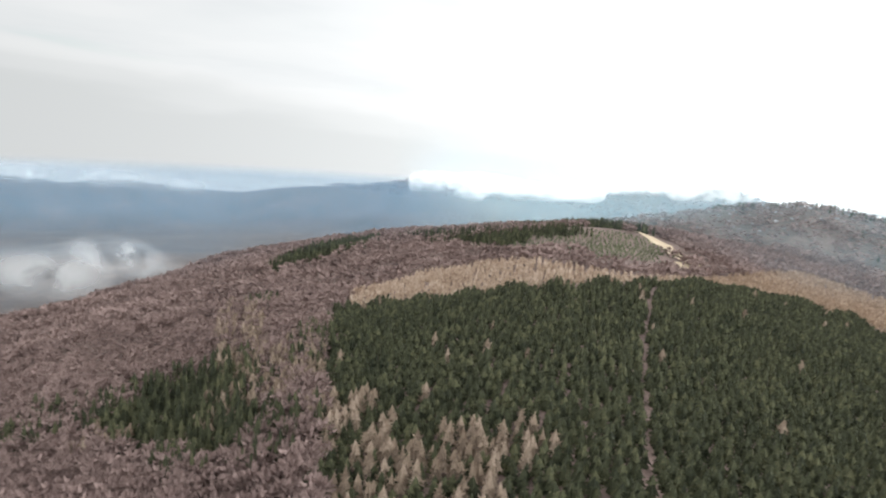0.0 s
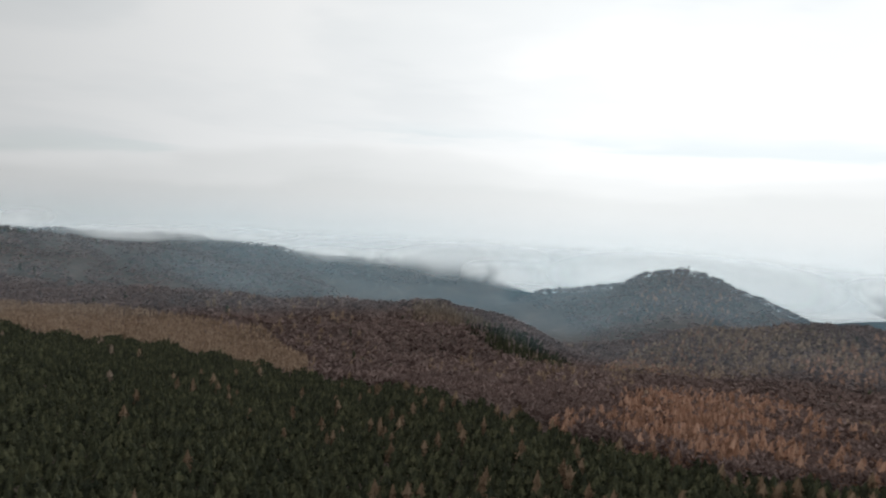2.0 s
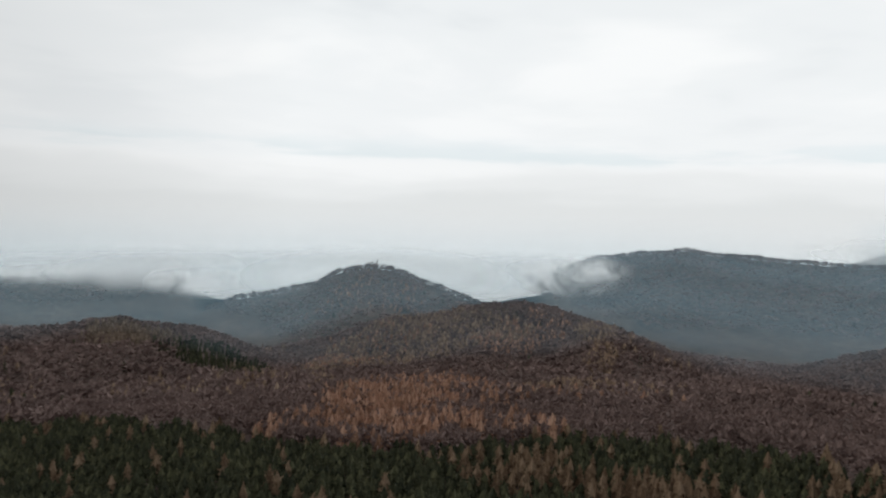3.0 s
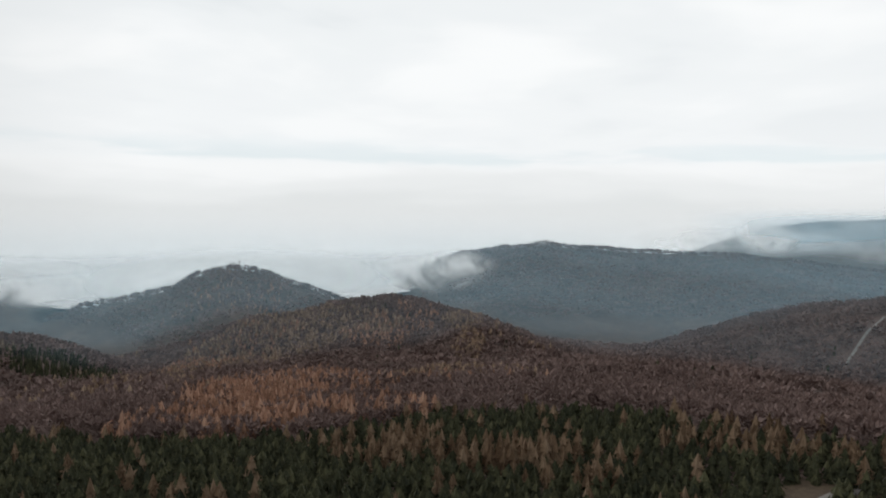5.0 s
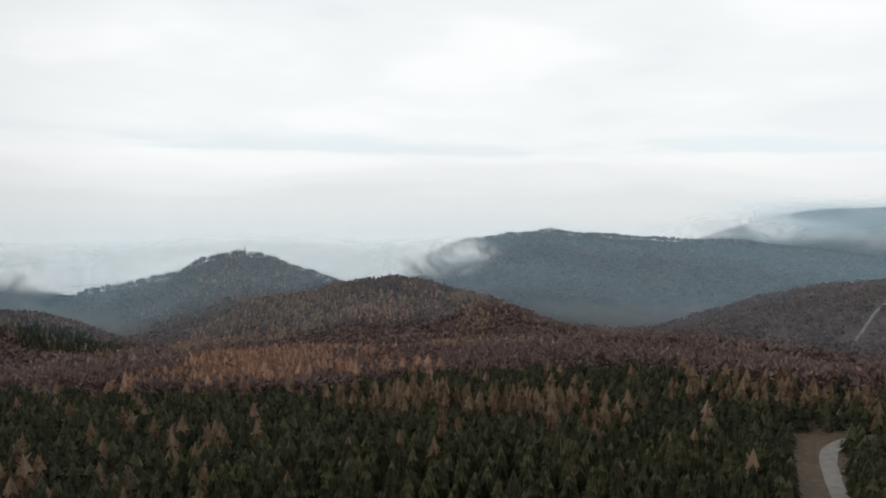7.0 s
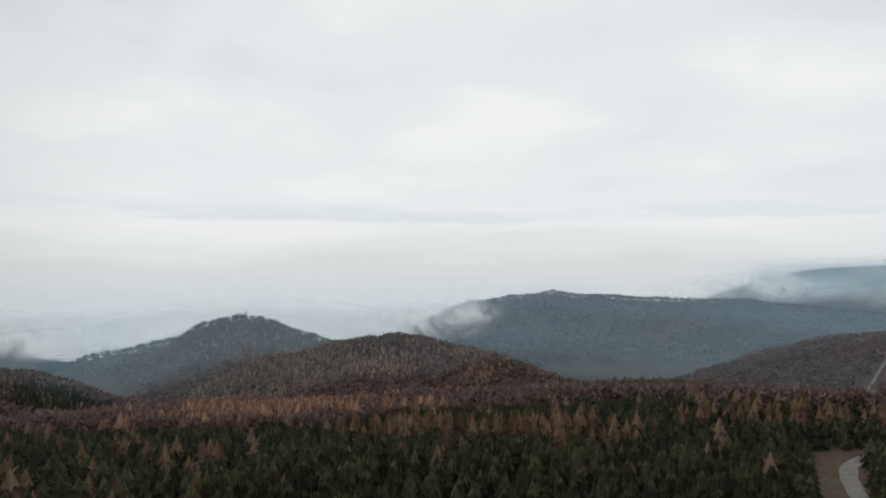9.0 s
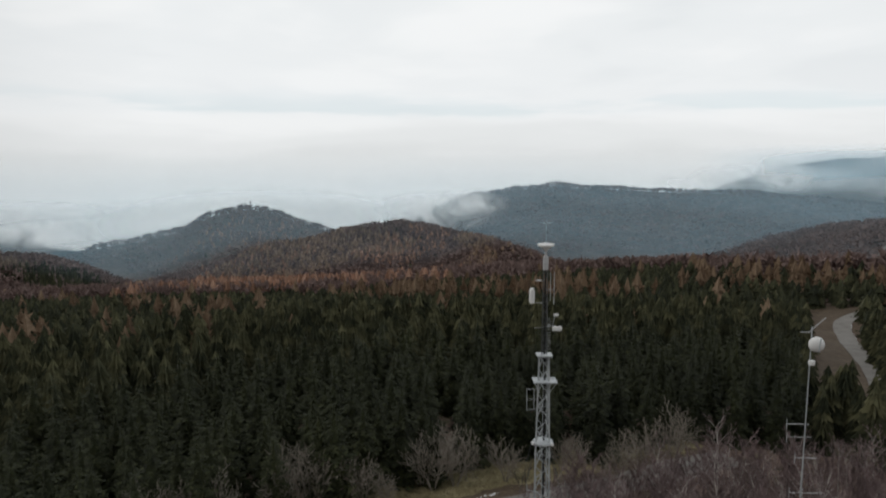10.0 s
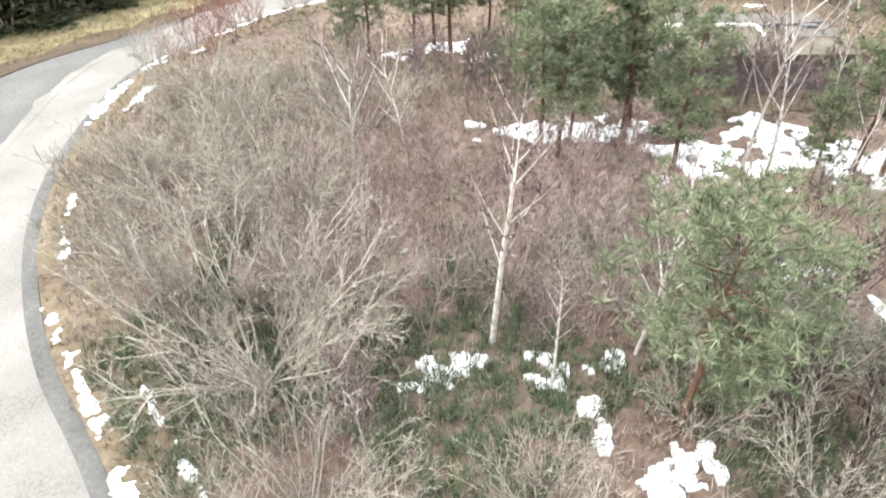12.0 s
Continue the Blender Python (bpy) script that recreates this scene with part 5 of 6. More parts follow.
for x, y, s, t in [(-5.6, 26.2, 1.3, 0), (-7.6, 30.0, 1.0, 91), (-3.4, 28.6, 0.9, 200), (-9.5, 34.5, 1.0, 40), (-6.0, 34.2, 1.05, 130), (-10.5, 40.0, 1.0, 300), (-3.4, 21.6, 0.9, 11), (2.6, 21.0, 0.6, 77), (2.4, 29.8, 0.7, 151), (-13.0, 36.0, 0.8, 22), (-4.0, 41.0, 1.0, 260), (-12.6, 45.0, 0.9, 10), (11.0, 29.0, 0.75, 35), (14.0, 24.5, 0.8, 200)]:
    stand_at(arches[int(t) % 3], x, y, s, t)
for m in [lone] + forked + thickets + arches + birches + slims + saplings + shrubs + greys + reds + rounds:
    remove(m)


# ---------------------------------------------------------------- pines
M_REDBARK = two_scale("pine_bark", (0.05, 0.034, 0.026), (0.13, 0.075, 0.05), (0.22, 0.13, 0.085), 0.8, 8.0, strength=0.7, distance=0.03)


def pine_meshes(seed, height, crown_from, spread):
    """A Scots pine: bent trunk, rising limbs, and tufts of needles in cushions."""
    r = np.random.default_rng(seed)
    wood, leaf = Soup(), Soup()
    pts = [Vector((0, 0, -0.15))]
    for i in range(6):
        pts.append(Vector((r.uniform(-0.12, 0.12) * i * 0.5, r.uniform(-0.12, 0.12) * i * 0.5, height * (i + 1) / 6)))
    rad = height * 0.017
    wood.limb(pts, [rad * (1 - 0.14 * i) for i in range(6)] + [0], 7)
    limbs = 30
    for i in range(limbs):
        t = crown_from + (0.99 - crown_from) * i / limbs
        k = min(int(t * 6), 5)
        q = pts[k].lerp(pts[k + 1], t * 6 - k)
        a = i * 2.4 + r.uniform(-0.4, 0.4)
        u = (t - crown_from) / (1 - crown_from)
        ln = spread * (0.55 + 0.6 * math.sin(math.pi * min(u * 0.8 + 0.18, 1))) * r.uniform(0.65, 1.1)
        up_ = 0.15 + 0.75 * u
        tip = q + Vector((math.cos(a), math.sin(a), up_)) * ln
        mid = q.lerp(tip, 0.5) + Vector((0, 0, -0.06 * ln))
        wood.limb([q, mid, tip], [rad * 0.3 * (1.2 - u), rad * 0.18, 0], 4)
        for c in range(20):
            f = r.uniform(0.35, 1.05)
            o = (q.lerp(mid, f * 2) if f < 0.5 else mid.lerp(tip, f * 2 - 1)) + Vector((r.normal(), r.normal(), r.normal() * 0.5)) * 0.19 * ln
            size = r.uniform(0.18, 0.33) * (0.8 + 0.05 * height)
            vs, fs = [], []
            for nd in range(20):
                w_ = Vector((r.normal(), r.normal(), r.normal() * 0.7 + 0.45)).normalized()
                s_ = w_.cross(Vector((r.normal(), r.normal(), r.normal()))).normalized() * size * 0.055
                b = o + w_ * size * 0.12
                e = o + w_ * size * r.uniform(0.75, 1.15)
                vs += [tuple(b - s_), tuple(b + s_), tuple(e)]
                fs.append((nd * 3, nd * 3 + 1, nd * 3 + 2))
            leaf.add(vs, fs)
    return wood.mesh("pine_wood", M_REDBARK, True), leaf.mesh("pine_needles", M_PINE)


pines = [make_tree("pine", "green Scots pine with a bent brown trunk", "pine", "yard pines", pine_meshes(200 + k, 6.6, [0.35, 0.42, 0.25, 0.32, 0.5][k], [1.7, 1.5, 1.35, 1.9, 2.0][k])) for k in range(5)]
for x, y, s, t, k in [(-1.8, 49.2, 1.05, 0, 1), (0.2, 50.6, 1.2, 80, 0), (-4.6, 50.6, 0.9, 150, 3), (2.4, 51.2, 0.95, 230, 1), (-5.6, 49.3, 0.6, 20, 2), (4.0, 51.5, 0.62, 120, 3), (-0.8, 51.8, 1.1, 300, 3),
                      (4.2, 38.9, 0.92, 40, 1), (4.8, 37.9, 0.95, 200, 0), (5.4, 38.8, 0.8, 100, 1),
                      (7.9, 39.4, 1.38, 10, 2), (8.4, 40.4, 0.9, 70, 2), (9.5, 36.9, 1.0, 160, 2), (16.8, 36.6, 1.18, 60, 3), (17.8, 36.2, 1.0, 200, 1), (14.9, 36.0, 0.6, 20, 2),
                      (6.5, 24.1, 1.08, 15, 4), (7.6, 24.2, 0.6, 120, 2), (2.2, 45.0, 0.42, 0, 2), (10.2, 25.6, 0.5, 80, 2)]:
    stand_at(pines[k], x, y, s, t, r5.uniform(-3, 3))
for m in pines:
    remove(m)


# ---------------------------------------------------------------- front spruces of the plantation
def spruce_meshes(seed):
    """A spruce one metre high with hanging boughs in many ragged tiers."""
    r = np.random.default_rng(seed)
    wood, leaf = Soup(), Soup()
    wood.limb([(0, 0, -0.02), (0, 0, 0.5), (0, 0, 0.98)], [0.014, 0.009, 0], 5)
    # inner cones hidden by the boughs, added to stop light passing through
    for k in range(3):
        z_, q = 0.62 - 0.29 * k, 0.05 + 0.045 * k
        ring = [(q * math.cos(i * math.tau / 7) * r.uniform(0.8, 1.2), q * math.sin(i * math.tau / 7) * r.uniform(0.8, 1.2), z_ - 0.02) for i in range(7)]
        leaf.add([(0, 0, z_ + 0.34)] + ring, [(0, 1 + i, 1 + (i + 1) % 7) for i in range(7)])
    tiers = 21
    for t in range(tiers):
        z0_ = 0.97 - 0.90 * (t / (tiers - 1)) ** 0.95
        rad = 0.025 + 0.20 * ((t + 1) / tiers) ** 0.75
        m = 7 + t // 3
        for i in range(m):
            a = t * 1.1 + i * math.tau / m + r.uniform(-0.3, 0.3)
            q = rad * r.uniform(0.55, 1.25)
            z_ = z0_ + r.uniform(-0.05, 0.05)
            c_, s_ = math.cos(a), math.sin(a)
            fall = 0.26 * q * r.uniform(0.4, 1.4)
            tip = (q * c_, q * s_, z_ - fall)
            vs, fs = [], []
            for k in range(4):
                f = 0.2 + 0.23 * k
                o = np.array((f * tip[0], f * tip[1], z_ - fall * f * f + 0.01))
                ln = q * (0.46 - 0.27 * f) * r.uniform(0.6, 1.4)
                for sg_ in (-1, 1):
                    e = o + np.array((0.55 * c_ - sg_ * 0.8 * s_, 0.55 * s_ + sg_ * 0.8 * c_, -0.25 + r.uniform(-0.5, 0.4))) * ln
                    wd = 0.15 * q
                    vs += [o - np.array((c_, s_, 0.3)) * wd * 0.5, o + np.array((c_, s_, -0.3)) * wd, e]
                    fs.append((len(vs) - 3, len(vs) - 2, len(vs) - 1))
            vs += [(0.8 * tip[0] - 0.05 * q * s_, 0.8 * tip[1] + 0.05 * q * c_, z_ - 0.6 * fall), (0.8 * tip[0] + 0.05 * q * s_, 0.8 * tip[1] - 0.05 * q * c_, z_ - 0.6 * fall), (1.1 * tip[0], 1.1 * tip[1], tip[2])]
            fs.append((len(vs) - 3, len(vs) - 2, len(vs) - 1))
            leaf.add(vs, fs)
    return wood.mesh("spruce_wood", M_BARK, True), leaf.mesh("spruce_boughs", M_SHADESPRUCE)


spruces = [make_tree("spruce", "dark green spruce at the edge of the plantation", "spruce", "plantation edge", spruce_meshes(300 + k)) for k in range(4)]
for i, (x, y, z_) in enumerate(FRONT):
    t = copy_thing(spruces[i % 4], pose(x, y, z_, 0, 0, i * 37.0) @ Matrix.Scale(rng.uniform(8.2, 11.5), 4))
for m in spruces:
    remove(m)


# ---------------------------------------------------------------- steelwork
def tube(a, b, r, sides=6, bm=None):
    """A round bar from a to b."""
    bm = bm or bmesh.new()
    a, b = Vector(a), Vector(b)
    d = b - a
    m = Matrix.Translation((a + b) / 2) @ d.to_track_quat("Z", "Y").to_matrix().to_4x4()
    bmesh.ops.create_cone(bm, cap_ends=True, segments=sides, radius1=r, radius2=r, depth=d.length, matrix=m)
    return bm


def box(c, size, bevel=0.0, turn=0.0, bm=None):
    own = bmesh.new()
    bmesh.ops.create_cube(own, size=1, matrix=pose(*c, 0, 0, turn) @ Matrix.Diagonal((*size, 1)))
    if bevel:
        bmesh.ops.bevel(own, geom=own.edges[:], offset=bevel, segments=2, affect="EDGES", profile=0.6)
    if bm is None:
        return own
    me = bpy.data.meshes.new("join")
    own.to_mesh(me)
    own.free()
    bm.from_mesh(me)
    bpy.data.meshes.remove(me)
    return bm


def lathe(profile, sides=20, at=(0, 0, 0)):
    """A turned body: (radius, height) pairs round the upright axis."""
    bm = bmesh.new()
    rings = []
    for r, z_ in profile:
        rings.append([bm.verts.new((at[0] + r * math.cos(k * math.tau / sides), at[1] + r * math.sin(k * math.tau / sides), at[2] + z_)) for k in range(sides)])
    for lo, hi in zip(rings[:-1], rings[1:]):
        for k in range(sides):
            bm.faces.new((lo[k], lo[(k + 1) % sides], hi[(k + 1) % sides], hi[k]))
    bm.faces.new(rings[0][::-1])
    bm.faces.new(rings[-1])
    return bm


MX, MY = 5.8, 47.1
M0 = ground_z(MX, MY)


def mast_leg(k, z_):
    w = np.interp(z_, [0, 18, 23.2], [0.56, 0.44, 0.30])
    a = math.radians(200 + 120 * k)
    return Vector((w * math.cos(a), w * math.sin(a), z_))


def lattice_mast():
    root = new("lattice_mast")
    tagged(root, "tall galvanised triangular lattice radio mast with white antennas", "mast")
    levels = [0.0, 5.8, 11.6, 17.4, 23.2]
    for k in range(3):
        bm = bmesh.new()
        for z0, z1 in zip(levels[:-1], levels[1:]):
            tube(mast_leg(k, z0), mast_leg(k, z1 + (0.0 if z1 > 23 else 0.02)), 0.048, 8, bm)
        part("leg", bm, M_STEEL, root)
    for z0, z1 in zip(levels[:-1], levels[1:]):
        for k in range(3):
            n = 8
            for i in range(n):
                za, zb = z0 + (z1 - z0) * i / n, z0 + (z1 - z0) * (i + 1) / n
                a, b = (k, (k + 1) % 3) if i % 2 == 0 else ((k + 1) % 3, k)
                part("diagonal_brace", tube(mast_leg(a, za), mast_leg(b, zb), 0.030, 5), M_STEEL, root)
                if i % 4 == 0:
                    part("cross_brace", tube(mast_leg(a, za), mast_leg(b, za), 0.02, 5), M_STEEL, root)
    for z_ in levels[1:4]:
        for k in range(3):
            part("flange", lathe([(0.085, -0.03), (0.085, 0.03)], 10, mast_leg(k, z_)), M_STEEL, root)
    # concrete foot
    part("foundation", box((0, 0, -0.15), (1.7, 1.7, 0.7), 0.06), M_CONCRETE, root, "weathered concrete foundation block")
    # bundle of feeder cables
    for i in range(3):
        part("feeder_cable", tube((0.05 + 0.05 * i, 0.10, 0.2), (0.02 + 0.03 * i, 0.06, 23.0), 0.024, 6), M_CABLE, root, "black feeder cable")
    # climbing ladder
    lad = part("ladder", tube((0.34, -0.14, 0.3), (0.20, -0.10, 23.0), 0.018, 5), M_STEEL, root)
    tagged(lad, label="")
    part("ladder_rail", tube((0.34, 0.22, 0.3), (0.20, 0.20, 23.0), 0.018, 5), M_STEEL, lad)
    for i in range(62):
        z_ = 0.5 + i * 0.36
        f = (z_ - 0.3) / 22.7
        part("rung", tube((0.34 - 0.14 * f, -0.14 + 0.04 * f, z_), (0.34 - 0.14 * f, 0.22 - 0.02 * f, z_), 0.012, 4), M_STEEL, lad)
    # step bolts standing off the leg
    p = mast_leg(2, 0)
    for i in range(30):
        q = mast_leg(2, 1.2 + i * 0.72)
        d = Vector((q.x, q.y, 0)).normalized()
        bm = tube(q, q + d * 0.20, 0.010, 4)
        tube(q + d * 0.20, q + d * 0.20 + Vector((0, 0, 0.12)), 0.010, 4, bm)
        part("step_bolt", bm, M_STEEL, root)
    # work platform with side cage
    deck = part("platform", box((0.05, 0, 21.75), (1.3, 1.0, 0.07), 0.01), M_STEEL, root)
    for x, y in ((-0.55, -0.45), (-0.55, 0.45), (0.65, -0.45), (0.65, 0.45)):
        part("bracket", tube((x, y, 21.72), (x * 0.45, y * 0.45, 21.1), 0.02, 5), M_STEEL, deck)
    bm = bmesh.new()
    for x in (-0.95, -0.55):
        tube((x, -0.2, 20.1), (x, -0.2, 21.3), 0.022, 5, bm)
    for z_ in (20.1, 20.7, 21.3):
        tube((-0.95, -0.2, z_), (-0.3, -0.1, z_), 0.022, 5, bm)
    part("side_cage", bm, M_STEEL, root)
    # collar where the guys are made fast
    ring = part("guy_collar", lathe([(0.30, -0.06), (0.58, -0.05), (0.60, 0.0), (0.58, 0.05), (0.30, 0.06)], 12, (0, 0, 18.1)), M_STEEL, root)
    for k in range(3):
        a = math.radians(200 + 120 * k)
        part("shackle", box((0.62 * math.cos(a), 0.62 * math.sin(a), 18.1), (0.16, 0.12, 0.16), 0.02), M_PLASTIC, ring)
    # upper, slimmer mast
    for k in range(3):
        a = math.radians(200 + 120 * k)
        part("upper_leg", tube((0.16 * math.cos(a), 0.16 * math.sin(a), 22.9), (0.13 * math.cos(a), 0.13 * math.sin(a), 28.1), 0.026, 6), M_DARKSTEEL, root)
        bm = bmesh.new()
        for i in range(16):
            b = math.radians(200 + 120 * (k + 1))
            a1, b1 = (a, b) if i % 2 == 0 else (b, a)
            tube((0.15 * math.cos(a1), 0.15 * math.sin(a1), 23.0 + i * 0.32), (0.15 * math.cos(b1), 0.15 * math.sin(b1), 23.32 + i * 0.32), 0.012, 4, bm)
        part("upper_bracing", bm, M_DARKSTEEL, root)
    part("adapter_plate", box((0, 0, 23.25), (0.85, 0.75, 0.08), 0.01), M_STEEL, root)
    part("upper_cable", tube((0.0, 0.0, 22.9), (0.0, 0.0, 28.0), 0.05, 6), M_CABLE, root, "black cable bundle")
    part("equipment_box", box((0, 0, 28.5), (0.27, 0.27, 0.75), 0.03), M_PALESTEEL, root, "pale grey equipment box")
    part("neck", lathe([(0.06, 28.85), (0.06, 29.25)], 12), M_PALESTEEL, root)
    top = part("disc_antenna", lathe([(0.05, 29.15), (0.10, 29.22), (0.30, 29.40), (0.44, 29.44), (0.47, 29.50), (0.45, 29.57), (0.30, 29.60), (0.05, 29.62)], 28), M_PLASTIC, root, "white flat disc antenna")
    part("whip", tube((0, 0, 29.6), (0, 0, 30.9), 0.012, 5), M_STEEL, top)
    for a in range(4):
        part("radial", tube((0, 0, 30.7), (0.45 * math.cos(a * 1.57 + 0.4), 0.45 * math.sin(a * 1.57 + 0.4), 30.78), 0.008, 4), M_STEEL, top)
    # antennas on the upper mast
    arm = part("radome_arm", tube((0, 0, 26.25), (-0.72, 0, 26.25), 0.02, 5), M_STEEL, root)
    part("radome", lathe([(0.10, 0.0), (0.15, 0.04), (0.16, 0.5), (0.15, 0.72), (0.10, 0.85), (0.03, 0.9)], 18, (-0.72, 0, 26.22)), M_PLASTIC, arm, "white capsule radome")
    arm = part("sensor_arm", tube((0, 0, 27.5), (-0.38, 0, 27.5), 0.016, 5), M_STEEL, root)
    part("sensor_head", box((-0.36, 0, 27.52), (0.32, 0.12, 0.09), 0.02), M_PALESTEEL, arm)
    arm = part("dipole_arm", tube((0, 0, 27.0), (0.48, 0, 27.0), 0.016, 5), M_STEEL, root)
    part("dipole_mast", tube((0.48, 0, 26.2), (0.48, 0, 28.0), 0.022, 6), M_PALESTEEL, arm)
    part("dipole_mast", tube((0.28, 0, 26.4), (0.28, 0, 28.0), 0.018, 6), M_PALESTEEL, arm)
    arm = part("camera_arm", tube((0, 0, 24.9), (0.62, 0, 24.9), 0.02, 5), M_STEEL, root)
    part("camera_housing", box((0.68, -0.05, 24.78), (0.52, 0.2, 0.24), 0.05), M_PLASTIC, arm, "white camera housing")
    part("camera_housing", box((0.62, 0.0, 25.55), (0.26, 0.14, 0.14), 0.03), M_PLASTIC, arm, "small white camera housing")
    part("bracket", tube((0.42, 0, 24.9), (0.55, 0, 25.5), 0.014, 5), M_STEEL, arm)
    part("cross_arm", tube((-0.62, -0.1, 24.8), (0.3, 0.05, 24.95), 0.014, 5), M_STEEL, root)
    for i in range(12):
        part("element", tube((0.12, -0.04, 23.6 + i * 0.16), (0.32, -0.06, 23.6 + i * 0.16), 0.014, 4), M_PALESTEEL, root)
    # dishes lower down
    for z_, x, r_ in ((13.7, -0.98, 0.26), (13.0, -0.92, 0.15), (11.6, -1.1, 0.24), (11.0, -1.02, 0.20)):
        arm = part("dish_arm", tube((-0.40, 0, z_ - 0.1), (x, -0.1, z_ - 0.1), 0.025, 6), M_STEEL, root)
        r_ = r_ * 0.78
        bm = lathe([(0.04, 0.14), (r_ * 0.7, 0.10), (r_, 0.02), (r_, -0.12), (r_ * 0.9, -0.18), (0.05, -0.20)], 18)
        bm.transform(pose(x, -0.22, z_, 80, 0, -25))
        part("dish", bm, M_PLASTIC, arm, "white drum dish antenna")
    for z_, x in ((15.1, -0.85), (14.5, -0.7), (9.6, -0.75), (12.3, -0.9)):
        arm = part("side_arm", tube((-0.35, 0, z_), (x, 0, z_ + 0.06), 0.022, 5), M_STEEL, root)
        part("side_post", tube((x, 0, z_ - 0.35), (x, 0, z_ + 0.45), 0.02, 5), M_STEEL, arm)
    for x, z_ in ((-0.75, 4.9), (0.35, 4.6), (-0.25, 3.9)):
        part("junction_box", box((x, -0.25, z_), (0.24, 0.14, 0.16), 0.02), M_PLASTIC, root, "white junction box")
    for x in (-0.95, -0.78):
        part("side_pipe", tube((x, 0.1, 0.2), (x + 0.25, 0.05, 8.8), 0.028, 6), M_STEEL, root)
    root.location = (MX, MY, M0)
    root.scale = (1.0, 1.0, 0.977)
    return root


M_DARKSTEEL = two_scale("dark_steel", (0.05, 0.055, 0.06), (0.10, 0.105, 0.11), (0.18, 0.19, 0.19), 2.0, 14.0, rough=0.55)
M_PALESTEEL = two_scale("pale_grey_paint", (0.40, 0.42, 0.43), (0.52, 0.53, 0.54), (0.62, 0.63, 0.63), 2.0, 14.0, rough=0.5)
lattice_mast()

# guy wires and their ground anchors
for ax, ay, dx in [(1.3, 47.2, 0.0), (1.9, 46.6, 0.25), (13.5, 62.0, 0.0), (14.2, 61.4, 0.25), (10.5, 37.6, 0.0)]:
    a = Vector((ax, ay, ground_z(ax, ay) + 0.15))
    b = Vector((MX, MY, M0 + 17.7 - dx * 4))
    n = (a - b).normalized()
    b = b + Vector((n.x, n.y, 0)).normalized() * 0.62
    root = new("guy_wire")
    tagged(root, "taut grey steel guy wire of the lattice mast", "guy wire", "guy wires")
    root.location = a
    bm = bmesh.new()
    for i in range(6):
        p0, p1 = a.lerp(b, i / 6) - a, a.lerp(b, (i + 1) / 6) - a
        s0, s1 = -0.25 * math.sin(math.pi * i / 6), -0.25 * math.sin(math.pi * (i + 1) / 6)
        tube(p0 + Vector((0, 0, s0)), p1 + Vector((0, 0, s1)), 0.011, 4, bm)
    part("wire", bm, M_DARKSTEEL, root)
    part("anchor", box((0, 0, -0.1), (0.35, 0.35, 0.5), 0.03), M_CONCRETE, root, "small concrete anchor block")


